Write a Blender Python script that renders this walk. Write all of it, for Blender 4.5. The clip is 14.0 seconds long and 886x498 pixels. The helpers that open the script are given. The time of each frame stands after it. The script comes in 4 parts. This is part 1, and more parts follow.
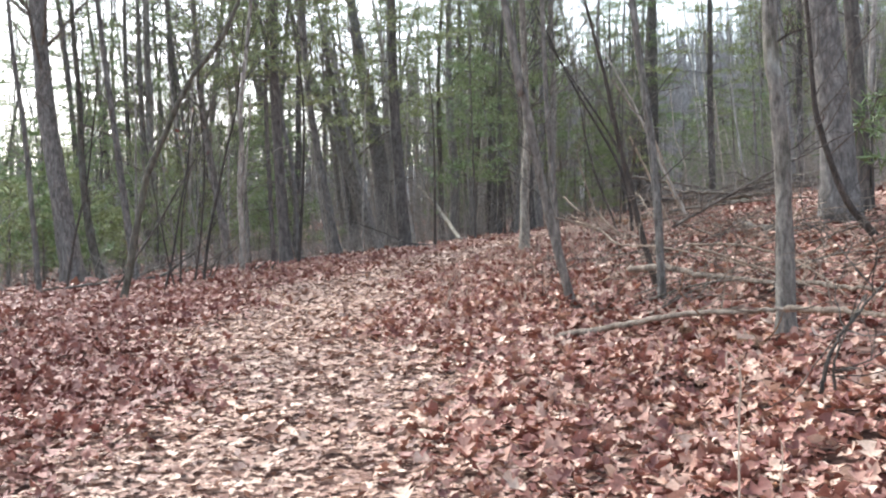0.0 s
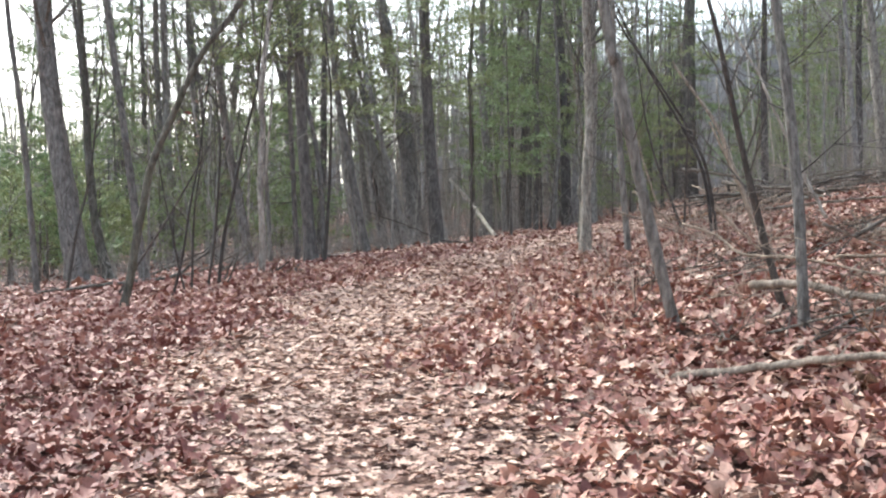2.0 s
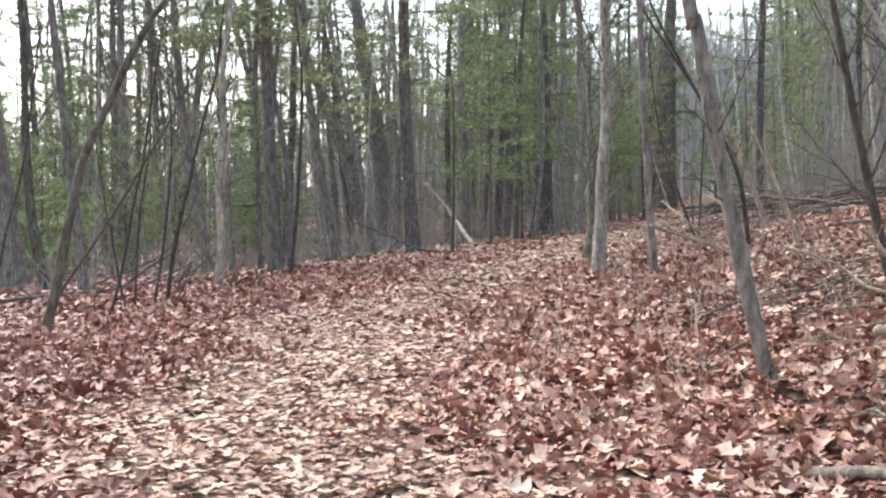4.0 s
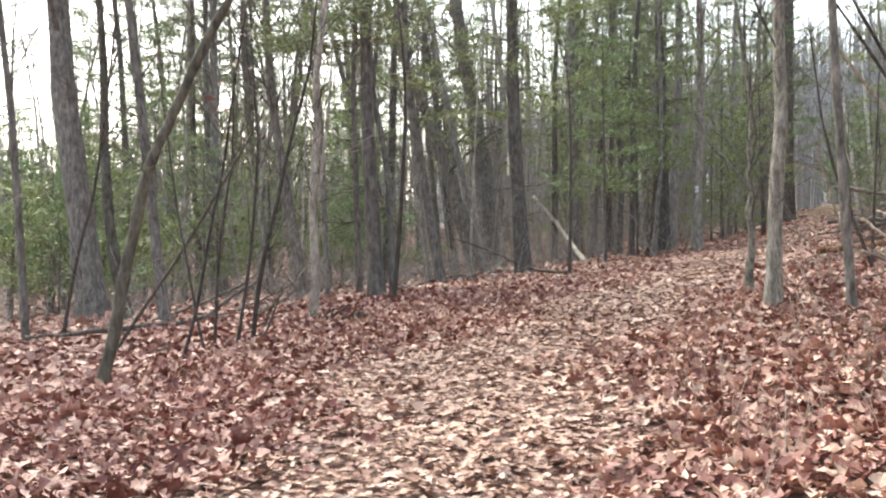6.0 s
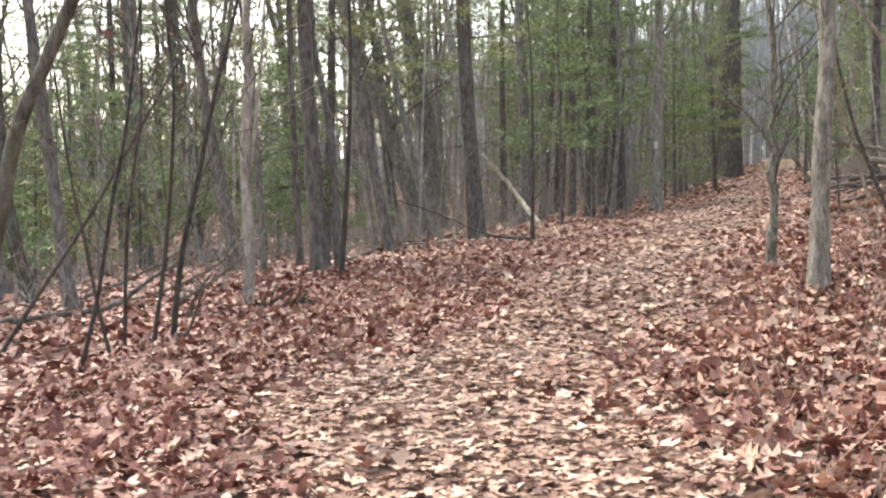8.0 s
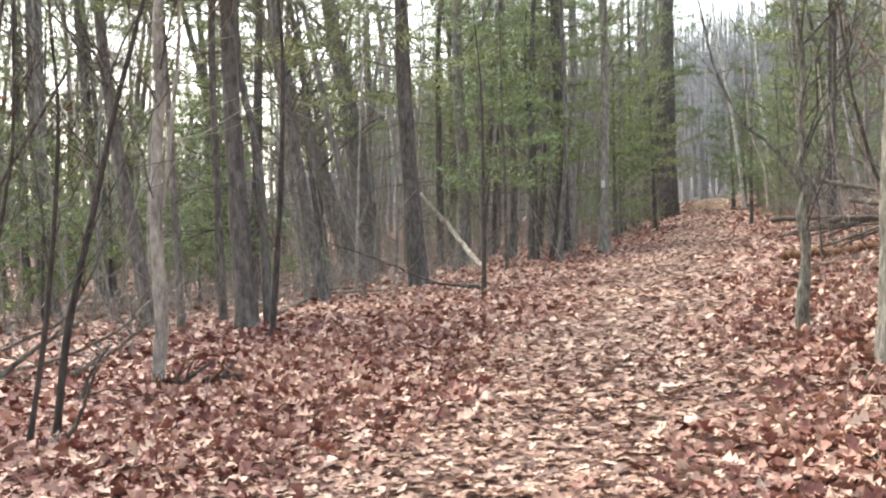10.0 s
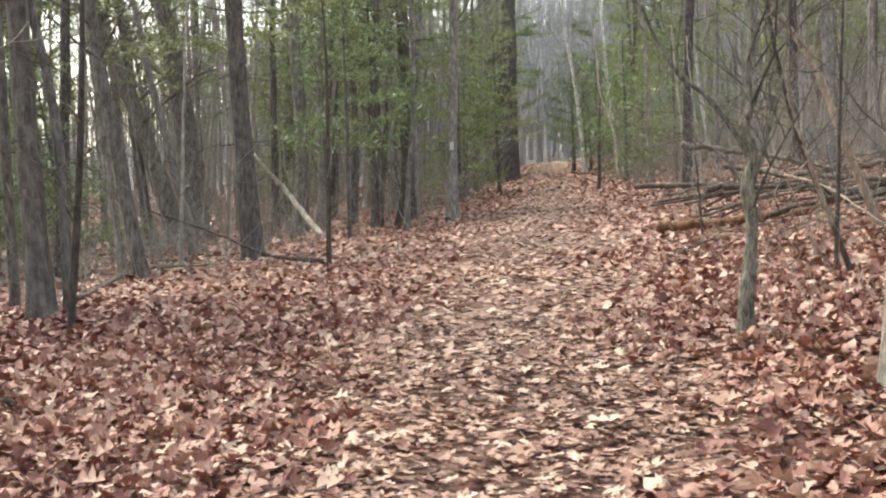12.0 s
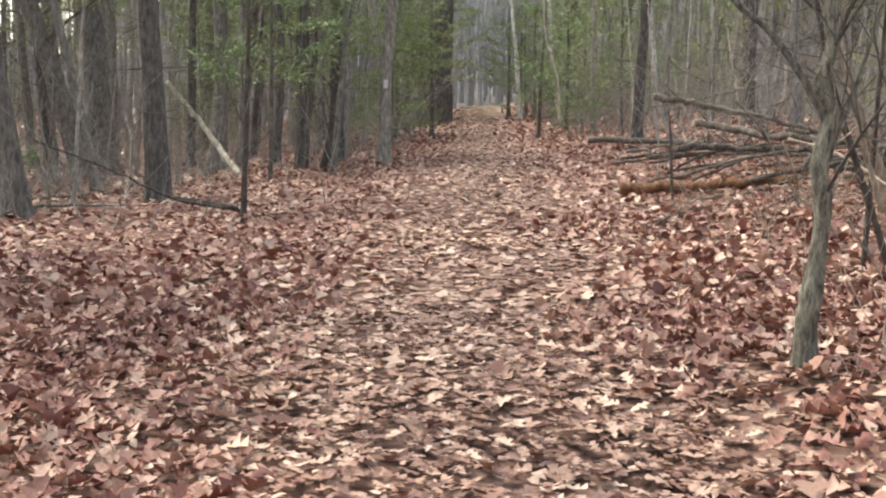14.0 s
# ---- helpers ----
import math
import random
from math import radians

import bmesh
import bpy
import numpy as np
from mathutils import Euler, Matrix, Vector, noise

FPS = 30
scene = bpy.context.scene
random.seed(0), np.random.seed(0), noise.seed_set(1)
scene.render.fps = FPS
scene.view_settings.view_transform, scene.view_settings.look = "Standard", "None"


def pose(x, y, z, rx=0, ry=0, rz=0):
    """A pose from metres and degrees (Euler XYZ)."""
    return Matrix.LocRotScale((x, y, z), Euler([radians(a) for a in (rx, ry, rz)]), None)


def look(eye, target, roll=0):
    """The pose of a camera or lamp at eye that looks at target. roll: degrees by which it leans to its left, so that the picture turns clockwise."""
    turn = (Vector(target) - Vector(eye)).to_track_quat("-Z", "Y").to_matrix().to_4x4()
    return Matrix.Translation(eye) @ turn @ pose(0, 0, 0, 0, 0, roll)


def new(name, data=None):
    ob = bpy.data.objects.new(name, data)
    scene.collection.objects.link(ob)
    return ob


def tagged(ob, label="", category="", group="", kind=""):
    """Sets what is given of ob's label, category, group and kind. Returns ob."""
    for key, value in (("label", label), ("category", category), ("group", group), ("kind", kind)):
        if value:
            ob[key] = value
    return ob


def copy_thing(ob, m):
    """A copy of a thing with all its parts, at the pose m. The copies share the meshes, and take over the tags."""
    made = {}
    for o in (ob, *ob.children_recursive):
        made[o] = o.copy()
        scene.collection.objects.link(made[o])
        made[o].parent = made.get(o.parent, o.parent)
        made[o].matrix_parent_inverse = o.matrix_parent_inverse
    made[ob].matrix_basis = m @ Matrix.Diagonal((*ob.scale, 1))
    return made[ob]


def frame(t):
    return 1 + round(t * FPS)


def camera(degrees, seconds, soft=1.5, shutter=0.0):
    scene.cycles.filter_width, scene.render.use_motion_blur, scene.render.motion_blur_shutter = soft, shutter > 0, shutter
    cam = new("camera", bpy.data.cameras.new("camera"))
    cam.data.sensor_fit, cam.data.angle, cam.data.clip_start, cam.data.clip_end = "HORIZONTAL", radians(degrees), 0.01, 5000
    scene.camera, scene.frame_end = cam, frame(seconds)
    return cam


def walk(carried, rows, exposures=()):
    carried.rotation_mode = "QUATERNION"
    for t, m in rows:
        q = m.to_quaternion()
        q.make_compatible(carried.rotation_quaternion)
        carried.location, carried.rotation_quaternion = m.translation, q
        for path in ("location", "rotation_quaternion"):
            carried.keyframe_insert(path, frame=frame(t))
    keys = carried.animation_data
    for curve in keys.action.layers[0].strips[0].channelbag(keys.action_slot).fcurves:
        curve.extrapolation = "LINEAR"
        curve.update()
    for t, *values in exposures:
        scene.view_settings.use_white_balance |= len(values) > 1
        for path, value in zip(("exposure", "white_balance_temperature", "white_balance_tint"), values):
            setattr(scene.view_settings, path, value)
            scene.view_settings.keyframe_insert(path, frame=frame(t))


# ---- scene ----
cam = camera(44.00, 14.0, soft=2.15, shutter=0.0)
walk(cam, [
    (0.0, look((0.000, -0.001, 1.500), (0.984, 9.947, 1.219), -1.87)),
    (0.5, look((0.001, 0.570, 1.545), (1.312, 10.478, 1.196), -2.36)),
    (1.0, look((-0.090, 1.132, 1.550), (1.290, 11.033, 1.307), -1.63)),
    (1.5, look((-0.113, 1.663, 1.508), (1.240, 11.568, 1.269), -3.84)),
    (2.0, look((-0.150, 2.242, 1.564), (0.637, 12.205, 1.224), -1.48)),
    (2.5, look((-0.205, 2.816, 1.602), (0.452, 12.783, 1.132), -2.41)),
    (2.7, look((-0.210, 3.051, 1.585), (0.574, 13.014, 1.228), -2.46)),
    (4.8, look((-0.366, 5.372, 1.686), (0.770, 15.303, 1.415), -0.20)),
    (5.0, look((-0.394, 5.590, 1.727), (0.758, 15.520, 1.473), -0.80)),
    (5.5, look((-0.371, 6.170, 1.728), (0.629, 16.118, 1.577), -2.18)),
    (6.0, look((-0.402, 6.723, 1.708), (-0.169, 16.718, 1.532), -0.74)),
    (6.5, look((-0.441, 7.281, 1.745), (-0.036, 17.264, 1.321), -1.33)),
    (7.0, look((-0.447, 7.834, 1.788), (0.017, 17.808, 1.239), -1.23)),
    (7.5, look((-0.539, 8.397, 1.782), (0.137, 18.360, 1.254), -2.06)),
    (7.7, look((-0.571, 8.599, 1.791), (0.160, 18.555, 1.193), -1.85)),
    (9.8, look((-0.677, 10.709, 1.862), (0.712, 20.611, 1.732), -0.77)),
    (10.0, look((-0.696, 10.917, 1.879), (0.803, 20.801, 1.644), -1.51)),
    (10.5, look((-0.679, 11.422, 1.890), (1.131, 21.253, 1.607), -0.90)),
    (11.0, look((-0.581, 11.961, 1.933), (1.327, 21.773, 1.640), 1.62)),
    (11.5, look((-0.592, 12.472, 1.950), (1.987, 22.119, 1.411), 0.06)),
    (12.0, look((-0.463, 12.990, 1.953), (2.499, 22.521, 1.332), -1.15)),
    (12.5, look((-0.348, 13.466, 1.954), (2.905, 22.891, 1.184), 1.34)),
    (13.0, look((-0.268, 13.931, 2.001), (3.321, 23.191, 0.831), -0.21)),
    (13.5, look((-0.084, 14.400, 2.015), (3.531, 23.668, 1.000), 0.44)),
    (14.0, look((-0.000, 14.904, 2.007), (3.618, 24.154, 0.848), 1.75)),
], exposures=((0.0, 1.62, 6100, 6), (2.5, 1.71, 6150, 5), (5.0, 1.83, 6350, 5), (7.0, 1.81, 6750, 5), (10.0, 2.0, 6750, 5), (12.5, 1.77, 6950, 4), (14.0, 1.73, 6900, 5)))

# ---- sky, sun and exposure ----
world = bpy.data.worlds.new("world")
scene.world = world
world.use_nodes = True
wn = world.node_tree
sky = wn.nodes.new("ShaderNodeTexSky")
sky.sky_type = "NISHITA"
sky.sun_disc = False
sky.sun_elevation = radians(42)
sky.sun_rotation = radians(-25)
sky.air_density = 1.0
sky.dust_density = 2.5
sky.ozone_density = 0.5
cloud = wn.nodes.new("ShaderNodeHueSaturation")
cloud.inputs["Saturation"].default_value = 0.6
wn.links.new(sky.outputs[0], cloud.inputs["Color"])
wn.links.new(cloud.outputs[0], wn.nodes["Background"].inputs[0])
wn.nodes["Background"].inputs[1].default_value = 0.15
sun_data = bpy.data.lights.new("sun", "SUN")
sun_data.energy = 1.5
sun_data.angle = radians(25)
sun_data.color = (1.0, 0.96, 0.9)
sun = new("sun", sun_data)
sun.matrix_world = look((0, 0, 30), (8, -16, 0))


# ---- materials ----
def node_material(name, roughness=0.85):
    m = bpy.data.materials.new(name)
    m.use_nodes = True
    nt = m.node_tree
    b = nt.nodes["Principled BSDF"]
    b.inputs["Roughness"].default_value = roughness
    b.inputs["Specular IOR Level"].default_value = 0.25
    return m, nt, b


def ramp_node(nt, fac, stops):
    r = nt.nodes.new("ShaderNodeValToRGB")
    while len(r.color_ramp.elements) < len(stops):
        r.color_ramp.elements.new(0.5)
    for e, (p, c) in zip(r.color_ramp.elements, stops):
        e.position, e.color = p, (*c, 1)
    nt.links.new(fac, r.inputs[0])
    return r.outputs[0]


def noise_node(nt, coord, scale, detail=4.0, stretch=(1, 1, 1), rough=0.6):
    mp = nt.nodes.new("ShaderNodeMapping")
    mp.inputs["Scale"].default_value = stretch
    nt.links.new(coord, mp.inputs[0])
    n = nt.nodes.new("ShaderNodeTexNoise")
    n.inputs["Scale"].default_value, n.inputs["Detail"].default_value = scale, detail
    n.inputs["Roughness"].default_value = rough
    nt.links.new(mp.outputs[0], n.inputs[0])
    return n.outputs[0]


def mix_node(nt, fac, a, b, kind="MIX"):
    x = nt.nodes.new("ShaderNodeMix")
    x.data_type, x.blend_type = "RGBA", kind
    for sock, v in ((x.inputs[0], fac), (x.inputs[6], a), (x.inputs[7], b)):
        if isinstance(v, bpy.types.NodeSocket):
            nt.links.new(v, sock)
        elif isinstance(v, (int, float)):
            sock.default_value = v
        else:
            sock.default_value = (*v, 1)
    return x.outputs[2]


def bump_node(nt, b, height, strength, distance):
    n = nt.nodes.new("ShaderNodeBump")
    n.inputs["Strength"].default_value, n.inputs["Distance"].default_value = strength, distance
    nt.links.new(height, n.inputs["Height"])
    nt.links.new(n.outputs[0], b.inputs["Normal"])


def bark(name, dark, light, moss=0.0, ridge=22.0, lichen=0.3, lichen_color=(0.42, 0.42, 0.38)):
    """Furrowed bark: upright ridges, blotches of lichen, and a tint that differs from tree to tree."""
    m, nt, b = node_material(name, 0.9)
    co = nt.nodes.new("ShaderNodeTexCoord").outputs["Object"]
    fine = noise_node(nt, co, ridge, 6, (1, 1, 0.24), 0.7)
    col = ramp_node(nt, fine, ((0.32, dark), (0.68, light)))
    blot = noise_node(nt, co, 3.0, 5, (1, 1, 0.6))
    spots = ramp_node(nt, blot, ((0.55, (0, 0, 0)), (0.72, (lichen, lichen, lichen))))
    col = mix_node(nt, spots, col, lichen_color)
    mottle = ramp_node(nt, noise_node(nt, co, 11.0, 6, (1, 1, 0.5), 0.75), ((0.28, (0.42, 0.4, 0.38)), (0.5, (0.95, 0.95, 0.94)), (0.72, (1.6, 1.6, 1.56))))
    col = mix_node(nt, 1.0, col, mottle, "MULTIPLY")
    if moss:
        green = noise_node(nt, co, 1.7, 4)
        mask = ramp_node(nt, green, ((0.5, (0, 0, 0)), (0.7, (moss, moss, moss))))
        col = mix_node(nt, mask, col, (0.13, 0.15, 0.07))
    info = nt.nodes.new("ShaderNodeObjectInfo")
    tint = ramp_node(nt, info.outputs["Random"], ((0.0, (0.72, 0.72, 0.74)), (1.0, (1.15, 1.1, 1.04))))
    col = mix_node(nt, 1.0, col, tint, "MULTIPLY")
    nt.links.new(col, b.inputs["Base Color"])
    bump_node(nt, b, fine, 1.0, 0.035)
    return m


OAK = bark("oak_bark", (0.125, 0.115, 0.105), (0.36, 0.335, 0.305))
MAPLE = bark("maple_bark", (0.105, 0.097, 0.088), (0.29, 0.27, 0.245))
BEECH = bark("beech_bark", (0.085, 0.077, 0.066), (0.46, 0.43, 0.38), moss=0.35, ridge=30.0, lichen=0.95, lichen_color=(0.56, 0.55, 0.51))
CHALKY = bark("chalky_pale_bark", (0.16, 0.143, 0.124), (0.52, 0.48, 0.43), ridge=12.0, lichen=0.8, lichen_color=(0.6, 0.58, 0.53))
MOSSY = bark("mossy_bark", (0.045, 0.042, 0.034), (0.41, 0.395, 0.33), moss=0.4, ridge=52.0, lichen=0.9, lichen_color=(0.46, 0.47, 0.41))
PINE = bark("pine_bark", (0.07, 0.063, 0.058), (0.215, 0.194, 0.178), ridge=16.0, lichen=0.2)
DARK_MAPLE = bark("dark_maple_bark", (0.05, 0.046, 0.038), (0.18, 0.168, 0.138), moss=0.3, ridge=18.0)
SAPLING = bark("sapling_bark", (0.05, 0.043, 0.038), (0.14, 0.12, 0.105), ridge=40.0, lichen=0.2)
BIRCH = bark("birch_bark", (0.35, 0.33, 0.3), (0.8, 0.79, 0.75), ridge=7.0, lichen=0.0)
PALE = bark("bare_dead_wood", (0.22, 0.17, 0.13), (0.48, 0.4, 0.32), ridge=30.0, lichen=0.2)
GREY = bark("weathered_dead_wood", (0.11, 0.095, 0.08), (0.28, 0.25, 0.22), ridge=30.0, moss=0.3)
ROTTEN = bark("rotting_wood", (0.07, 0.038, 0.024), (0.3, 0.155, 0.085), ridge=18.0, lichen=0.15)
TWIG = bark("twig_bark", (0.1, 0.088, 0.08), (0.25, 0.225, 0.2), ridge=50.0, lichen=0.1)
DARK = bark("dark_dead_wood", (0.055, 0.047, 0.042), (0.16, 0.14, 0.125), ridge=30.0)
PEELED = bark("peeled_white_wood", (0.36, 0.32, 0.27), (0.6, 0.55, 0.48), ridge=20.0, lichen=0.0)
# bark for trees farther back, lightened to put haze into its colour
WOODS_HAZE = bark("woods_hazy_bark", (0.21, 0.197, 0.182), (0.44, 0.417, 0.388), ridge=12.0, lichen=0.35)
# bark of the farthest trees, haze painted in as pale grey
FAR_HAZE = bark("far_hazy_bark", (0.28, 0.275, 0.275), (0.47, 0.46, 0.45), ridge=6.0, lichen=0.3)


def needle_material():
    m, nt, b = node_material("pine_needles", 0.6)
    geo = nt.nodes.new("ShaderNodeNewGeometry")
    col = ramp_node(nt, geo.outputs["Random Per Island"], ((0.0, (0.13, 0.155, 0.085)), (0.6, (0.255, 0.31, 0.155)), (1.0, (0.4, 0.455, 0.27))))
    info = nt.nodes.new("ShaderNodeObjectInfo")
    tint = ramp_node(nt, info.outputs["Random"], ((0.0, (0.8, 0.9, 0.8)), (1.0, (1.15, 1.05, 0.9))))
    nt.links.new(mix_node(nt, 1.0, col, tint, "MULTIPLY"), b.inputs["Base Color"])
    return m


NEEDLES = needle_material()
LEAF_STOPS = ((0.0, (0.16, 0.06, 0.049)), (0.25, (0.244, 0.101, 0.08)), (0.5, (0.354, 0.188, 0.146)), (0.75, (0.488, 0.312, 0.244)), (1.0, (0.675, 0.526, 0.427)))
TRAIL_STOPS = ((0.0, (0.125, 0.058, 0.045)), (0.25, (0.266, 0.143, 0.105)), (0.5, (0.375, 0.228, 0.168)), (0.75, (0.493, 0.338, 0.26)), (1.0, (0.717, 0.552, 0.441)))


def leaf_material(name, stops, single=False):
    m, nt, b = node_material(name, 0.55)
    b.inputs["Specular IOR Level"].default_value = 0.4
    if single:
        fac = nt.nodes.new("ShaderNodeObjectInfo").outputs["Random"]
    else:
        fac = nt.nodes.new("ShaderNodeNewGeometry").outputs["Random Per Island"]
    col = ramp_node(nt, fac, stops)
    co = nt.nodes.new("ShaderNodeTexCoord").outputs["Object"]
    patch = ramp_node(nt, noise_node(nt, co, 0.9, 3), ((0.3, (0.78, 0.74, 0.74)), (0.7, (1.12, 1.06, 1.0))))
    col = mix_node(nt, 1.0, col, patch, "MULTIPLY")
    grain = noise_node(nt, co, 45.0, 4)
    spot = ramp_node(nt, grain, ((0.3, (0.7, 0.66, 0.62)), (0.65, (1.1, 1.08, 1.06))))
    col = mix_node(nt, 1.0, col, spot, "MULTIPLY")
    nt.links.new(col, b.inputs["Base Color"])
    bump_node(nt, b, grain, 0.35, 0.004)
    return m


LEAVES = leaf_material("dry_oak_leaves", LEAF_STOPS)
# the same leaf colours scaled down for shade and up for brighter light
SHADED_LEAVES = leaf_material("shaded_oak_leaves", tuple((k, tuple(c * f for c, f in zip(rgb, (0.88, 0.8, 0.83)))) for k, rgb in LEAF_STOPS))
LIT_LEAVES = leaf_material("lit_oak_leaves", tuple((k, tuple(min(c * f + 0.012, 0.72) for c, f in zip(rgb, (1.09, 1.06, 1.04)))) for k, rgb in LEAF_STOPS))
TRAIL_LEAVES = leaf_material("trodden_oak_leaves", TRAIL_STOPS)
SINGLE_LEAF = leaf_material("loose_oak_leaf", TRAIL_STOPS, True)


def ground_material():
    """Leaf litter in leaf-sized flecks over dark soil, turning far off to grey scrub with haze in its colour."""
    m, nt, b = node_material("leaf_litter_ground", 0.9)
    co = nt.nodes.new("ShaderNodeTexCoord").outputs["Object"]
    v = nt.nodes.new("ShaderNodeTexVoronoi")
    v.inputs["Scale"].default_value = 14.0
    nt.links.new(co, v.inputs["Vector"])
    sep = nt.nodes.new("ShaderNodeSeparateColor")
    nt.links.new(v.outputs["Color"], sep.inputs[0])
    col = ramp_node(nt, sep.outputs[0], ((0.0, (0.075, 0.041, 0.032)), (0.4, (0.15, 0.084, 0.064)), (0.8, (0.25, 0.158, 0.122)), (1.0, (0.42, 0.305, 0.245))))
    big = ramp_node(nt, noise_node(nt, co, 0.25, 4), ((0.3, (0.72, 0.7, 0.72)), (0.7, (1.1, 1.05, 1.0))))
    col = mix_node(nt, 1.0, col, big, "MULTIPLY")
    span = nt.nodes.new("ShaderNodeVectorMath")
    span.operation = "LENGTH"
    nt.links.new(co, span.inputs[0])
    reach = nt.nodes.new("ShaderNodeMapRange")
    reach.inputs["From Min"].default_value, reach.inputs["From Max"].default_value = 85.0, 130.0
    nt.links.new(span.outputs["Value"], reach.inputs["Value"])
    # grey of the far hillside's scrub, distance haze mixed into the colour
    scrub_haze = ramp_node(nt, noise_node(nt, co, 0.6, 6, rough=0.75), ((0.3, (0.1, 0.094, 0.092)), (0.7, (0.22, 0.21, 0.208))))
    nt.links.new(mix_node(nt, reach.outputs["Result"], col, scrub_haze), b.inputs["Base Color"])
    bump_node(nt, b, v.outputs["Distance"], 0.7, 0.04)
    return m


GROUND = ground_material()


def plain(name, color, roughness=0.7):
    m, nt, b = node_material(name, roughness)
    co = nt.nodes.new("ShaderNodeTexCoord").outputs["Object"]
    tone = ramp_node(nt, noise_node(nt, co, 30.0, 4), ((0.3, tuple(c * 0.75 for c in color)), (0.7, color)))
    nt.links.new(tone, b.inputs["Base Color"])
    return m


BLAZE = plain("white_blaze_paint", (0.92, 0.92, 0.9))
STRAW = plain("dry_grass_stem", (0.6, 0.47, 0.36))

# ---- lie of the land ----
BEND_Y, BEND_X, BEND_R, BEND_A = 11.5, -0.5, 12.0, radians(23.2)


def trail_coords(x, y):
    """Offset to the right of the trail's middle and distance along it."""
    x, y = np.asarray(x, float), np.asarray(y, float)
    dx, dy = x - (BEND_X + BEND_R), y - BEND_Y
    a, r = np.arctan2(dy, -dx), np.hypot(dx, dy)
    arc = (y >= BEND_Y) & (a < BEND_A) & (x < BEND_X + BEND_R)
    ex, ey = BEND_X + BEND_R * (1 - math.cos(BEND_A)), BEND_Y + BEND_R * math.sin(BEND_A)
    tx, ty = math.sin(BEND_A), math.cos(BEND_A)
    u = np.where(arc, BEND_R - r, (x - ex) * ty - (y - ey) * tx)
    s = np.where(arc, BEND_Y + BEND_R * a, BEND_Y + BEND_R * BEND_A + (x - ex) * tx + (y - ey) * ty)
    south = y < BEND_Y
    return np.where(south, x - BEND_X * np.clip(y, 0, BEND_Y) / BEND_Y, u), np.where(south, y, s)


def trail_point(s, u):
    """The inverse: a place from the distance along the trail and the offset to its right."""
    s, u = np.asarray(s, float), np.asarray(u, float)
    a = np.clip((s - BEND_Y) / BEND_R, 0, BEND_A)
    rest = np.clip(s - BEND_Y - BEND_R * BEND_A, 0, None)
    x = np.where(s < BEND_Y, BEND_X * np.clip(s, 0, None) / BEND_Y, BEND_X + BEND_R * (1 - np.cos(a)) + rest * np.sin(a))
    y = np.where(s < BEND_Y, s, BEND_Y + BEND_R * np.sin(a) + rest * np.cos(a))
    return x + u * np.cos(a), y - u * np.sin(a)


def ground_z(x, y):
    """Height of the ground: a climbing trail, a bank that rises to its right, lower woods to its left, hills far off."""
    x, y = np.asarray(x, float), np.asarray(y, float)
    u, s = trail_coords(x, y)
    up, um = np.clip(u, 0, 6), np.clip(-u - 0.3, 0, 12)
    z = -0.1264 + 0.0436 * np.clip(s, -5, 110) + -0.0201 * np.clip(s - 20, 0, 90) + 0.022 * np.clip(s - 58, 0, 26)
    z = z + 0.1750 * (np.log1p(np.exp((up - 1.2) * 2)) - math.log1p(math.exp(-2.4))) / 2
    z = z + 0.2148 * np.tanh(um / 2) + -0.0593 * um + -0.1651 * np.tanh(um / 2) * np.clip(s - 10, 0, 25) / 10
    z = z + -0.0432 * np.clip(um - 3.5, 0, 8.5) * np.clip(s - 24, 0, 22) / 22
    d = np.hypot(x, y - 6)
    hill = np.clip((d - 102) / 190, 0, 1)
    side = np.clip((np.arctan2(x, np.maximum(y - 6, 1.0)) + 0.1) / 0.55, 0, 1)
    z = z + (5 + 33 * side * side * (3 - 2 * side)) * hill * hill * (3 - 2 * hill)
    z = z + 0.11 * np.exp(-((u - 2.0) / 1.3) ** 2 - ((s - 19.0) / 2.2) ** 2)
    right = np.clip((u - 16) / 75, 0, 1)
    return z + 15 * right * right * (3 - 2 * right) * np.clip(s / 30 + 0.6, 0, 1)


def bumps(x, y):
    x, y = np.asarray(x, float), np.asarray(y, float)
    u, _ = trail_coords(x, y)
    side = np.clip((np.abs(u) - 0.7) / 1.2, 0.25, 1)
    return side * (0.03 * np.sin(2.3 * x + 1.1 * np.sin(1.7 * y)) * np.cos(1.9 * y + 0.7 * x) + 0.018 * np.sin(5.1 * x - 2.7 * y) * np.sin(4.3 * y))


def mesh_arrays(name, verts, quads, material):
    me = bpy.data.meshes.new(name)
    verts, quads = np.asarray(verts, np.float32), np.asarray(quads, np.int32)
    k = quads.shape[1]
    me.vertices.add(len(verts))
    me.vertices.foreach_set("co", verts.ravel())
    me.loops.add(quads.size)
    me.loops.foreach_set("vertex_index", quads.ravel())
    me.polygons.add(len(quads))
    me.polygons.foreach_set("loop_start", np.arange(0, quads.size, k, dtype=np.int32))
    me.update(calc_edges=True)
    me.materials.append(material)
    return me


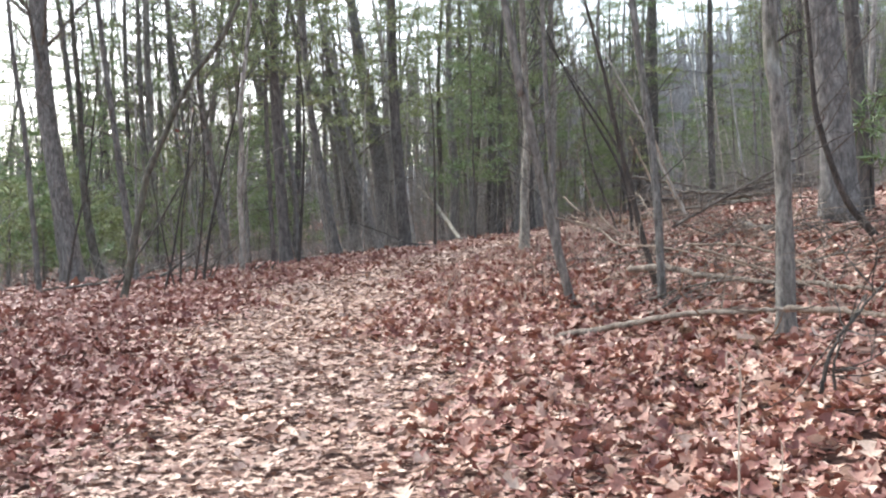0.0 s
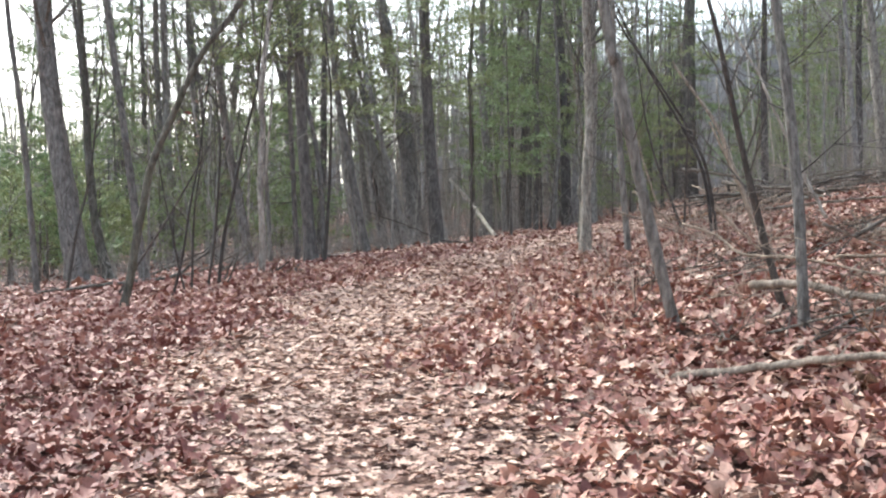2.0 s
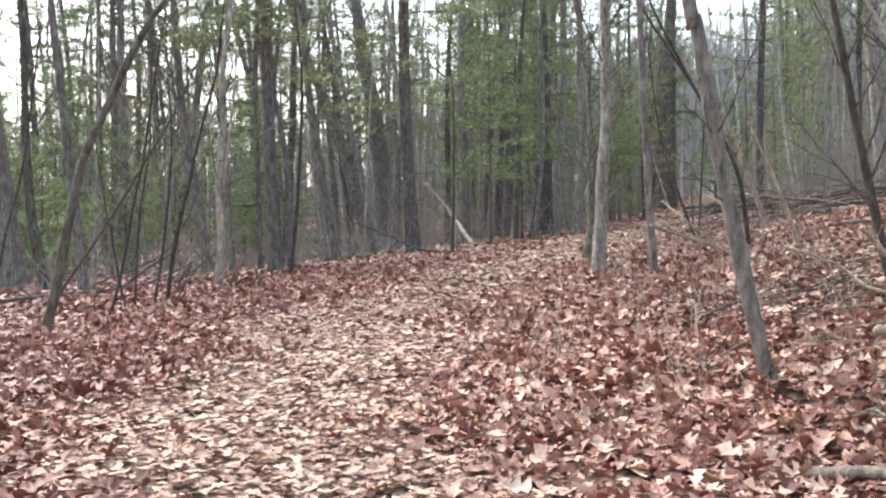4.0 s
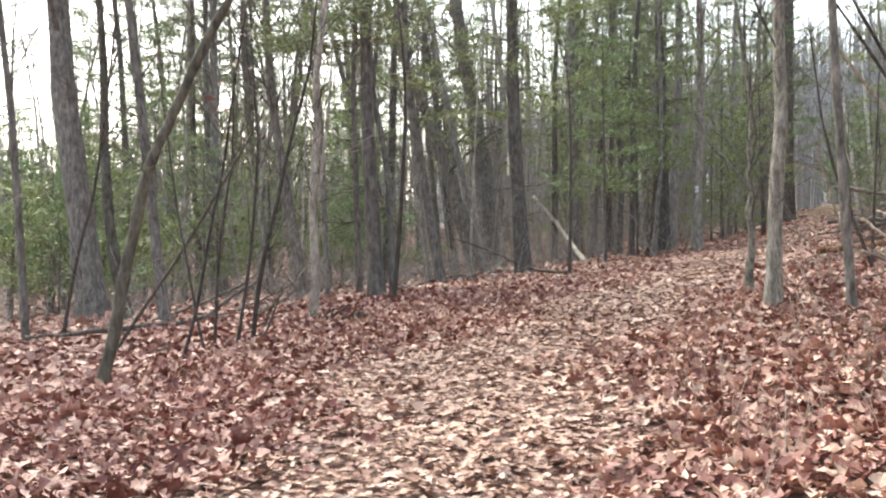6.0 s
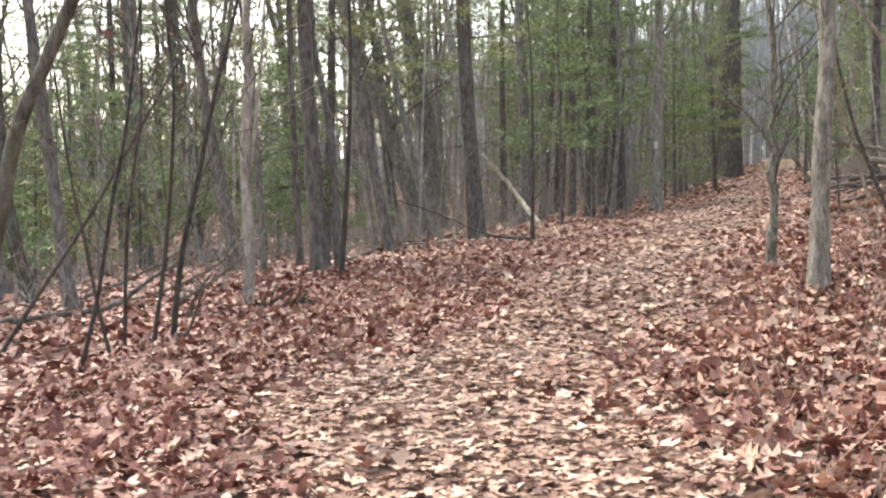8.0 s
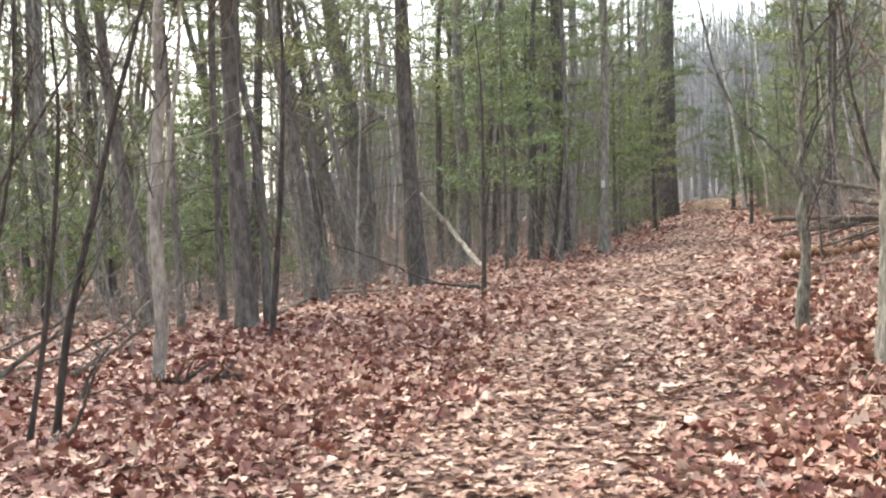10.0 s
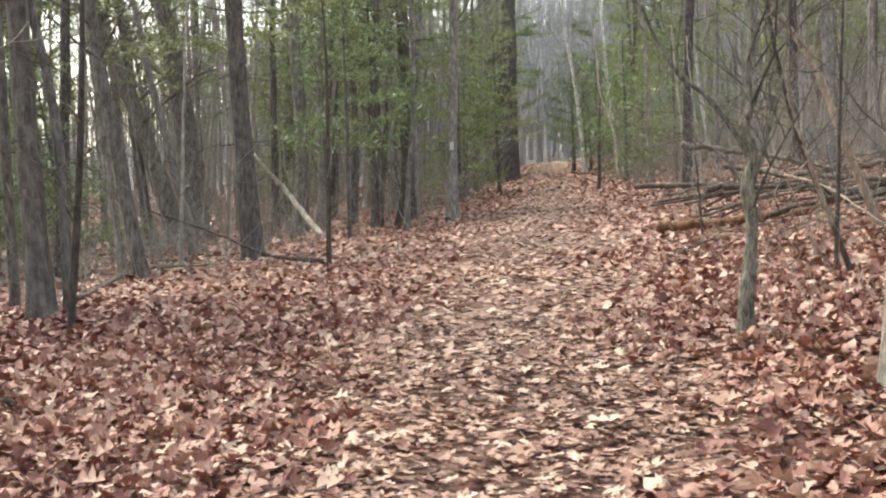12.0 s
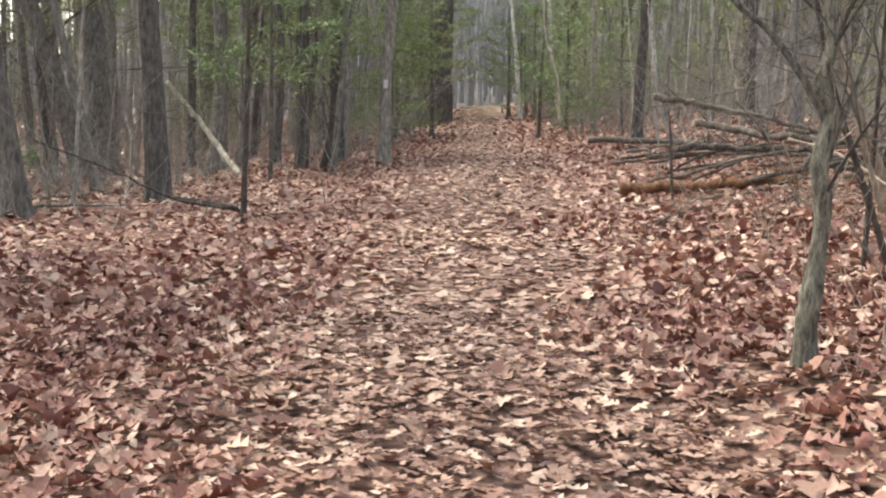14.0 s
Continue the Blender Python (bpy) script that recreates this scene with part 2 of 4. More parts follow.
def build_ground():
    def spread(lo, fine_lo, fine_hi, hi, step):
        mid = np.arange(fine_lo, fine_hi + 1e-6, step)
        grow = step * 1.13 ** np.arange(1, 60)
        return np.concatenate([(fine_lo - np.cumsum(grow))[::-1], mid, fine_hi + np.cumsum(grow)])
    xs, ys = spread(-900, -9, 14, 900, 0.22), spread(-900, -3, 36, 900, 0.22)
    gx, gy = np.meshgrid(xs, ys)
    gz = ground_z(gx, gy) + bumps(gx, gy) - 0.03
    n, m = gx.shape
    idx = np.arange(n * m).reshape(n, m)
    quads = np.stack([idx[:-1, :-1], idx[:-1, 1:], idx[1:, 1:], idx[1:, :-1]], -1).reshape(-1, 4)
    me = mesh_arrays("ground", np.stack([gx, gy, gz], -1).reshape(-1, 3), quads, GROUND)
    me.polygons.foreach_set("use_smooth", np.ones(len(me.polygons), bool))
    ob = new("ground", me)
    return tagged(ob, "woodland ground covered in brown fallen leaves", "ground", kind="structure")


build_ground()


# ---- building tools ----
class Tubes:
    """Collects round, tapering stems as one mesh."""

    def __init__(self):
        self.v, self.f, self.n = [], [], 0

    def tube(self, pts, radii, sides, rough=0.0, rng=None):
        pts, radii = np.asarray(pts, float), np.asarray(radii, float)
        tan = np.gradient(pts, axis=0)
        tan /= np.linalg.norm(tan, axis=1)[:, None] + 1e-9
        ref = np.array([1.0, 0, 0]) if abs(tan[0][0]) < 0.8 else np.array([0, 1.0, 0])
        a = np.cross(tan, ref)
        a /= np.linalg.norm(a, axis=1)[:, None] + 1e-9
        b = np.cross(tan, a)
        ang = np.linspace(0, 2 * np.pi, sides, endpoint=False)
        rr = radii[:, None] * np.ones(sides)
        if rough:
            lobes = 1 + rough * (0.6 * np.sin(ang * 3 + rng.uniform(0, 6)) + 0.4 * np.sin(ang * 5 + rng.uniform(0, 6)))
            rr = rr * lobes * (1 + rough * 0.5 * rng.standard_normal((len(pts), sides)))
        ring = pts[:, None] + rr[:, :, None] * (np.cos(ang)[None, :, None] * a[:, None] + np.sin(ang)[None, :, None] * b[:, None])
        k, base = len(pts), self.n
        self.v.append(ring.reshape(-1, 3))
        i = np.arange(k - 1)[:, None] * sides + base
        j = np.arange(sides)[None]
        jn = (j + 1) % sides
        self.f.append(np.stack([i + j, i + jn, i + sides + jn, i + sides + j], -1).reshape(-1, 4))
        self.n += k * sides

    def blades(self, quads):
        q = np.asarray(quads, float)
        self.v.append(q.reshape(-1, 3))
        self.f.append(np.arange(len(q) * 4).reshape(-1, 4) + self.n)
        self.n += len(q) * 4

    def mesh(self, name, material, smooth=True):
        me = mesh_arrays(name, np.concatenate(self.v), np.concatenate(self.f), material)
        if smooth:
            me.polygons.foreach_set("use_smooth", np.ones(len(me.polygons), bool))
        return me


def part(name, me, parent, label=""):
    ob = new(name, me)
    ob.parent = parent
    return tagged(ob, label)


def curve_through(ctrl, n):
    """Smooth points along control points."""
    c = np.asarray(ctrl, float)
    c = np.vstack([2 * c[0] - c[1], c, 2 * c[-1] - c[-2]])
    out = []
    segs = len(c) - 3
    for t in np.linspace(0, segs - 1e-6, n):
        i, w = int(t), t - int(t)
        p0, p1, p2, p3 = c[i:i + 4]
        out.append(0.5 * (2 * p1 + (p2 - p0) * w + (2 * p0 - 5 * p1 + 4 * p2 - p3) * w * w + (3 * p1 - p0 - 3 * p2 + p3) * w ** 3))
    return np.array(out)


def limb(tubes, rng, start, direction, length, radius, depth, lift=0.25, kids=5):
    """A wandering bare limb with side twigs."""
    n = 5 if depth > 0 else 3
    d = np.array(direction, float)
    d /= np.linalg.norm(d)
    pts, dirs = [np.array(start, float)], [d]
    for _ in range(n):
        d = d + rng.normal(0, 0.16, 3) + np.array([0, 0, lift * 0.18])
        d /= np.linalg.norm(d)
        pts.append(pts[-1] + d * length / n)
        dirs.append(d)
    tubes.tube(pts, np.linspace(radius, max(radius * 0.3, 0.003), n + 1), 5 if radius > 0.02 else 3)
    if depth > 0:
        for _ in range(kids):
            k = int(rng.integers(1, n + 1))
            side = rng.normal(0, 1, 3)
            side -= side @ dirs[k] * dirs[k]
            side /= np.linalg.norm(side) + 1e-6
            limb(tubes, rng, pts[k], dirs[k] * 0.8 + side * 0.75, length * rng.uniform(0.3, 0.6), radius * 0.5, depth - 1, lift, max(2, kids - 1))


def needle_bough(tubes, needles, rng, start, azimuth, length, droop, thick, tufts=3):
    """A pine bough: a bent stem with side shoots, each set with tufts of needles."""
    out = np.array([math.cos(azimuth), math.sin(azimuth), 0.0])
    pts = [np.array(start) + out * length * w + np.array([0, 0, droop * w * w * length + 0.12 * length * w]) for w in np.linspace(0, 1, 6)]
    tubes.tube(pts, np.linspace(thick, 0.004, 6), 4)
    side = np.array([-out[1], out[0], 0.0])
    for w in np.linspace(0.3, 1.0, max(4, int(length * 6))):
        p = np.array(start) + out * length * w + np.array([0, 0, droop * w * w * length + 0.12 * length * w])
        for sgn in (-1, 1):
            reach = 0.42 * length * (1.15 - w) + 0.12
            tip = p + (out * 0.55 + side * sgn * rng.uniform(0.6, 1.0) + np.array([0, 0, rng.normal(0.05, 0.15)])) * reach
            for v in np.linspace(0.25, 1.0, max(2, int(reach * 7))):
                c = p + (tip - p) * v
                for _ in range(tufts):
                    e = rng.normal(0, 1, 3) + np.array([0, 0, 0.35]) + 0.7 * (tip - p) / reach
                    e *= rng.uniform(0.1, 0.21) / (np.linalg.norm(e) + 1e-6)
                    across = np.cross(e, rng.normal(0, 1, 3))
                    across *= 0.012 / (np.linalg.norm(across) + 1e-6)
                    needles.append((c - across, c + across, c + e + across * 0.4, c + e - across * 0.4))


KINDS = {
    "oak": ("oak_tree", OAK, 17.0, "tree"), "maple": ("maple_tree", MAPLE, 13.0, "tree"), "beech": ("beech_tree", BEECH, 10.0, "tree"), "chalky": ("beech_tree", CHALKY, 10.0, "tree"),
    "dmap": ("maple_tree", DARK_MAPLE, 9.0, "tree"), "mossy": ("beech_tree", MOSSY, 8.0, "tree"), "pine": ("pine_tree", PINE, 18.0, "tree"), "birch": ("birch_tree", BIRCH, 13.0, "tree"), "sap": ("sapling", SAPLING, 5.5, "sapling"),
    "pole": ("leaning_dead_stem", DARK, 0.0, "dead stem"), "snag": ("dead_snag", PALE, 0.0, "dead tree"), "ypine": ("young_pine_tree", PINE, 0.0, "tree"),
}
LABELS = {
    "oak": "tall bare oak with furrowed grey bark among fallen leaves", "maple": "slender bare maple with dark grey-brown bark in leaf litter",
    "dmap": "slender dark-barked bare maple leaning over the leaf litter",
    "beech": "pale smooth-barked bare tree with lichen patches beside the trail", "pine": "tall white pine with dark scaly bark and dead lower branches",
    "chalky": "forked pale tree with chalky mottled bark among rotting roots",
    "mossy": "crooked bare tree with mossy grey-green bark beside the trail",
    "birch": "thin white birch trunk beyond the trail", "sap": "thin dark bare sapling rising from fallen leaves",
    "pole": "thin dead stem leaning across bare saplings", "snag": "pale broken dead trunk with peeled bark, leaning",
    "ypine": "young white pine with soft green needles in the understory",
}


def make_tree(kind, x, y, r, pts, height=None, seed=1, sides=10, simple=False, withered=False, girth=None, forks=()):
    """A tree with its foot at x, y, the trunk's radius r there, and its trunk through pts (offsets from the foot)."""
    rng = np.random.default_rng(seed)
    name, material, tall, category = KINDS[kind]
    twig = PINE if kind in ("pine", "ypine") else TWIG
    # background trees swap their own bark for the one paled as haze
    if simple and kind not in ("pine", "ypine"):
        material = twig = WOODS_HAZE
    last = np.array(pts[-1], float)
    prev = np.array(pts[-2], float) if len(pts) > 1 else np.zeros(3)
    top = height or max(tall * rng.uniform(0.85, 1.1), last[2] * 1.15)
    if kind == "sap":
        top = height or max(last[2] + 1.4, 3.2)
    if kind in ("pole", "snag", "ypine"):
        top = height or last[2]
    lean = (last - prev) / max(np.linalg.norm(last - prev), 0.01)
    foot = np.array([-lean[0] * 0.1, -lean[1] * 0.1, -0.25])
    ctrl = [foot, np.zeros(3)] + [np.array(p, float) for p in pts]
    while ctrl[-1][2] < top - 0.8:
        step = min(3.0, top - ctrl[-1][2])
        lean = lean * 0.75 + np.array([0, 0, 0.25]) + rng.normal(0, 0.05, 3)
        lean /= np.linalg.norm(lean)
        ctrl.append(ctrl[-1] + lean * step / max(lean[2], 0.4))
    n = 10 + 3 * len(ctrl)
    line = curve_through(ctrl, n)
    sway = np.cumsum(rng.normal(0, 0.22, (n, 2)), axis=0) * r * (1.1 if simple and kind in ("maple", "sap") else 0.35)
    line[3:, :2] += (sway - sway[3])[3:] * np.linspace(0, 1, n - 3)[:, None]
    total = line[-1][2]
    h = np.clip(line[:, 2], 0, None)
    taper = 1 - (0.55 if kind in ("pole", "snag") else 0.82) * (h / total) ** 1.15
    flare = 1 + (0.75 if kind == "mossy" else 0.45 if r > 0.06 else 0.2) * np.exp(-np.clip(line[:, 2], -0.1, None) / (2.2 * r + 0.03))
    root = new(name)
    z = float(ground_z(x, y) + bumps(x, y)) - 0.02
    root.location = (x, y, z)
    trunk = Tubes()
    lump = 1 + (0.09 if kind == "mossy" else 0.04) * (np.sin(line[:, 2] * 6.5 + seed) + 0.7 * np.sin(line[:, 2] * 15.0 + 2 * seed))
    radii = np.maximum(r * taper * flare * lump, 0.004)
    if girth:
        radii = np.interp(line[:, 2], [g[0] for g in girth], [g[1] for g in girth]) * (0.75 + 0.25 * flare) * lump
    trunk.tube(line, radii, sides if r > 0.04 else 7, 0.11 if kind == "mossy" else 0.06 if r > 0.04 else 0.03, rng)
    part("trunk", trunk.mesh("trunk", material), root)
    for fr, fpts in forks:
        arm = Tubes()
        bend = curve_through(fpts, 5 * len(fpts))
        arm.tube(bend, np.linspace(fr, fr * 0.45, len(bend)), 8, 0.08, rng)
        for q in bend[len(fpts) + 2::3]:
            limb(arm, rng, q, rng.normal(0, 0.6, 3) + np.array([0, 0, 0.6]), rng.uniform(0.4, 1.1), fr * 0.3, 1, 0.3, 3)
        part("limb", arm.mesh("limb", material), root)
    crown, needles = Tubes(), []

    def at(hh):
        k = int(np.argmin(np.abs(line[:, 2] - hh)))
        return line[k], radii[k]

    def sideways(up):
        a = rng.uniform(0, 2 * math.pi)
        return np.array([math.cos(a), math.sin(a), up])

    if kind in ("oak", "maple", "dmap", "birch", "beech", "chalky", "mossy"):
        low = {"oak": 4.6, "maple": 3.2, "dmap": 2.6, "birch": 3.2, "beech": 2.4, "chalky": 2.6, "mossy": 1.7}[kind]
        count = 18 if simple else 24
        for hh in np.linspace(low, total * 0.95, count):
            p, rr = at(hh + rng.uniform(-0.4, 0.4))
            long = (0.9 + 0.16 * (total - hh)) * rng.uniform(0.7, 1.3)
            limb(crown, rng, p, sideways(rng.uniform(0.7, 1.7)), long, max(rr * 0.24, 0.008), 2 if long > 1.3 and not simple and hh < 10 else 1, 0.3, 6 if simple else 4)
        for hh in rng.uniform(0.9, low, 5):
            p, rr = at(hh)
            limb(crown, rng, p, sideways(rng.uniform(0.2, 0.9)), rng.uniform(0.3, 0.9), 0.007, 1, 0.3, 3)
        if kind == "mossy":
            for hh in (0.8, 1.4, 1.9, 2.4):
                p, rr = at(hh)
                limb(crown, rng, p, sideways(rng.uniform(0.6, 1.5)), rng.uniform(0.7, 1.6), rng.uniform(0.01, 0.02), 2, 0.3, 4)
    elif kind == "sap":
        for hh in np.linspace(min(0.9, total * 0.25), total * 0.97, 16):
            p, rr = at(hh)
            limb(crown, rng, p, sideways(rng.uniform(0.7, 1.8)), rng.uniform(0.35, 1.2), max(rr * 0.4, 0.004), 1, 0.4, 4)
    elif kind == "pole":
        for hh in np.linspace(total * 0.35, total, 6):
            p, rr = at(hh)
            limb(crown, rng, p, sideways(rng.uniform(0.2, 1.0)), rng.uniform(0.2, 0.6), 0.004, 1, 0.2, 2)
    elif kind == "snag":
        for hh in np.linspace(total * 0.5, total, 3):
            p, rr = at(hh)
            limb(crown, rng, p, sideways(0.3), rng.uniform(0.1, 0.35), 0.008, 0, 0.0, 1)
    elif kind == "pine":
        for hh in np.arange(1.3, 5.5, 0.55):
            for _ in range(int(rng.integers(2, 5))):
                p, rr = at(hh + rng.uniform(-0.1, 0.1))
                limb(crown, rng, p, sideways(rng.uniform(-0.15, 0.25)), rng.uniform(0.35, 1.5), 0.011, 1, -0.05, 3)
        for hh in np.arange(4.2, total - 0.3, 0.8 if simple else 0.6):
            for _ in range(3):
                p, rr = at(hh + rng.uniform(-0.3, 0.3))
                long = rng.uniform(0.9, 1.5) * (1.1 + 0.8 * (1 - hh / total))
                needle_bough(crown, needles, rng, p, rng.uniform(0, 6.28), long, rng.uniform(-0.2, 0.35), 0.014)
    elif kind == "ypine":
        for hh in np.arange(max(0.5, total * (0.3 if total > 5 else 0.14)), total, 0.42):
            for _ in range(3):
                p, rr = at(hh + rng.uniform(-0.2, 0.2))
                long = (0.5 + 0.26 * (total - hh)) * rng.uniform(0.7, 1.35)
                needle_bough(crown, needles, rng, p, rng.uniform(0, 6.28), min(long, 1.9), rng.uniform(-0.1, 0.55), 0.008, 5 if total < 3.3 else 3)
    if withered:
        bunch = Tubes()
        for hh in rng.uniform(total * 0.55, total * 0.72, 16):
            p, _ = at(hh)
            c = p + rng.normal(0, 0.16, 3)
            e, f = rng.normal(0, 0.02, 3), rng.normal(0, 0.012, 3)
            bunch.blades([(c - e, c + f, c + e, c - f)])
        part("withered_foliage", bunch.mesh("withered_foliage", LEAVES, False), root, "few withered reddish-brown leaves still hanging")
    if crown.n:
        part("crown", crown.mesh("crown", twig), root)
    if needles:
        leaf = Tubes()
        leaf.blades(needles)
        part("needles", leaf.mesh("needles", NEEDLES, False), root, "soft green pine needles")
    return tagged(root, LABELS[kind], category, {"tree": "trees of the wood", "sapling": "saplings of the wood"}.get(category, ""))


def lying(name, material, r, pts, label, seed=3):
    """A fallen log or branch through the given points, with knots and a few broken twigs."""
    rng = np.random.default_rng(seed)
    line = curve_through(pts, 6 + 5 * len(pts))
    line = line + rng.normal(0, r * 0.25, line.shape)
    t = Tubes()
    k = len(line)
    taper = np.linspace(1.0, 0.7 if r > 0.05 else 0.45, k)
    t.tube(np.vstack([line[:1], line, line[-1:]]), np.r_[0.001, r * taper, 0.001], 9 if r > 0.03 else 6, 0.09, rng)
    root = new(name)
    part("stem", t.mesh("stem", material), root)
    for _ in range(0 if material == STRAW else 3 if r > 0.05 else 6):
        tw = Tubes()
        q = line[int(rng.integers(2, k - 1))]
        limb(tw, rng, q, rng.normal(0, 1, 3) * np.array([1, 1, 0.5]) + np.array([0, 0, 0.45]), rng.uniform(0.12, 0.5), max(r * 0.3, 0.004), 1, 0.1, 2)
        part("side_shoot", tw.mesh("side_shoot", material), root)
    return tagged(root, label, "grass" if material == STRAW else "log" if r > 0.04 else "branch", "" if material == STRAW else "fallen wood")


# ---- the trees beside the trail ----
make_tree("oak", -5.73, 24.92, 0.235, ((-0.16, 0.07, 1.17), (-0.38, 0.17, 2.91), (-0.55, 0.27, 4.66),), seed=1)
make_tree("dmap", -4.95, 24.06, 0.095, ((-0.24, 0.07, 1.10), (-0.37, 0.16, 2.67), (-0.39, 0.23, 3.82),), seed=2)
make_tree("dmap", -2.95, 15.52, 0.052, ((0.11, 0.02, 0.43), (0.20, 0.04, 0.94), (0.29, 0.06, 1.33), (0.39, 0.08, 1.76), (0.56, 0.09, 2.14), (0.71, 0.10, 2.45), (0.79, 0.11, 2.61), (1.05, 0.12, 3.11), (1.71, 0.15, 4.12),), seed=3)
make_tree("sap", -4.96, 20.85, 0.026, ((0.20, 0.05, 1.09), (0.42, 0.09, 1.94), (0.58, 0.14, 3.06), (0.66, 0.17, 3.72),), seed=4)
make_tree("pole", -3.65, 18.44, 0.021, ((0.34, 0.01, 0.52), (0.81, 0.03, 1.21), (1.32, 0.05, 2.04), (1.63, 0.06, 2.54),), seed=5)
make_tree("sap", -2.58, 16.84, 0.018, ((0.15, 0.02, 0.57), (0.28, 0.06, 1.31), (0.39, 0.08, 1.81), (0.50, 0.12, 2.59),), seed=6, withered=True)
make_tree("sap", -2.52, 17.64, 0.016, ((-0.09, 0.03, 0.45), (-0.18, 0.06, 1.01), (-0.27, 0.10, 1.51),), seed=7)
make_tree("sap", -2.49, 17.99, 0.018, ((0.05, 0.05, 0.99), (0.14, 0.08, 1.61), (0.20, 0.10, 2.02),), seed=8, withered=True)
make_tree("sap", -2.30, 18.23, 0.021, ((0.13, 0.04, 0.85), (0.23, 0.10, 2.02), (0.20, 0.14, 2.77),), seed=9)
make_tree("sap", -2.18, 18.47, 0.029, ((0.10, 0.04, 0.77), (0.28, 0.07, 1.53), (0.43, 0.10, 2.18), (0.61, 0.13, 2.83), (0.67, 0.14, 3.11),), seed=10)
make_tree("chalky", -1.71, 20.30, 0.058, ((0.03, 0.0, 0.3), (0.05, 0.0, 0.51), (0.04, 0.0, 0.98), (0.04, 0.0, 1.44), (0.07, 0.01, 2.06), (0.11, 0.01, 2.47), (0.1, 0.01, 2.88), (0.14, 0.01, 3.39)), seed=11,
          forks=((0.026, ((0.05, 0.0, 1.4), (0.12, 0.01, 1.7), (0.18, 0.02, 2.21), (0.25, 0.02, 2.78), (0.3, 0.05, 3.6))),))
make_tree("pine", -1.10, 25.30, 0.131, ((-0.08, 0.12, 2.16), (-0.11, 0.25, 4.41),), seed=12)
make_tree("maple", -0.83, 25.43, 0.060, ((-0.06, 0.11, 2.01), (-0.28, 0.20, 3.38), (-0.37, 0.25, 4.28),), seed=13)
make_tree("sap", -0.78, 23.81, 0.040, ((0.14, 0.08, 1.62), (0.22, 0.17, 3.26), (0.18, 0.22, 4.09),), seed=14)
make_tree("maple", 1.63, 43.88, 0.270, ((-0.69, 0.16, 2.34), (-1.46, 0.34, 4.96), (-2.51, 0.54, 7.77),), seed=15)
make_tree("oak", 2.34, 47.84, 0.400, ((-0.19, 0.19, 3.35), (-0.54, 0.36, 6.04), (-0.99, 0.52, 8.53),), seed=16)
make_tree("pine", 2.13, 32.79, 0.182, ((-0.13, 0.16, 2.80), (-0.17, 0.30, 5.38),), seed=17)
make_tree("sap", 2.59, 28.30, 0.040, ((0.06, 0.13, 1.79), (0.08, 0.24, 3.34),), seed=18)
make_tree("oak", 4.57, 41.90, 0.194, ((0.15, 0.16, 2.52), (0.07, 0.42, 5.45),), seed=19)
make_tree("maple", 6.27, 43.06, 0.121, ((0.17, 0.17, 3.32), (-0.02, 0.38, 6.98),), seed=20)
make_tree("sap", 6.08, 39.86, 0.073, ((0.12, 0.15, 2.74), (0.05, 0.29, 5.40),), seed=21)
make_tree("oak", 7.82, 38.80, 0.145, ((0.08, 0.15, 2.15), (0.24, 0.32, 4.88),), seed=22)
make_tree("pine", 19.16, 65.15, 0.574, ((0.20, 0.26, 4.02), (0.48, 0.51, 8.27),), seed=23)
make_tree("maple", 18.32, 65.41, 0.275, ((0.09, 0.31, 4.24), (0.29, 0.59, 8.49),), seed=24)
make_tree("beech", 2.98, 17.09, 0.075, ((0.05, 0.05, 1.01), (0.12, 0.10, 1.98), (0.11, 0.13, 2.46),), seed=25)
make_tree("mossy", 3.28, 18.79, 0.060, ((-0.01, 0.01, 0.2), (0.0, 0.0, 0.36), (0.02, 0.0, 0.52), (0.02, -0.02, 0.77), (-0.01, -0.02, 0.95), (0.03, -0.02, 1.15), (-0.02, -0.01, 1.29), (0.02, -0.02, 1.45), (0.01, -0.02, 1.64), (0.03, 0.0, 2.3)), seed=26, sides=14,
          girth=((-0.3, 0.054), (0.36, 0.046), (0.78, 0.04), (1.2, 0.034), (1.7, 0.029), (2.6, 0.025), (5.0, 0.016), (9.0, 0.004)),
          forks=((0.019, ((0.01, -0.01, 1.12), (-0.06, 0.05, 1.29), (-0.2, 0.15, 1.52), (-0.34, 0.26, 1.68), (-0.5, 0.4, 2.1), (-0.6, 0.5, 2.7))), (0.012, ((0.03, 0.0, 0.95), (0.12, -0.05, 1.3), (0.2, -0.1, 1.75), (0.22, -0.1, 2.3)))))
make_tree("maple", 3.31, 16.00, 0.042, ((-0.06, 0.07, 1.30), (-0.10, 0.15, 2.59),), seed=27)
make_tree("sap", 5.43, 20.57, 0.027, ((-0.17, 0.10, 0.54), (-0.38, 0.23, 1.20), (-0.50, 0.32, 1.77), (-0.56, 0.37, 2.21),), seed=28)
make_tree("sap", 5.55, 20.96, 0.023, ((0.03, 0.03, 0.47), (0.07, 0.06, 1.02), (0.11, 0.09, 1.58),), seed=29)
make_tree("beech", 3.13, 7.40, 0.064, ((0.02, 0.03, 1.17), (0.00, 0.05, 1.77), (-0.02, 0.07, 2.36),), seed=30)
make_tree("oak", 6.04, 12.57, 0.196, ((-0.03, 0.04, 1.30), (-0.16, 0.09, 2.65),), seed=31)
make_tree("pine", 6.77, 13.45, 0.102, ((-0.03, 0.05, 1.63), (-0.08, 0.09, 2.72),), seed=32)
make_tree("beech", 2.88, 9.48, 0.040, ((-0.01, 0.04, 0.86), (-0.05, 0.08, 1.57), (-0.10, 0.11, 2.11),), seed=33)
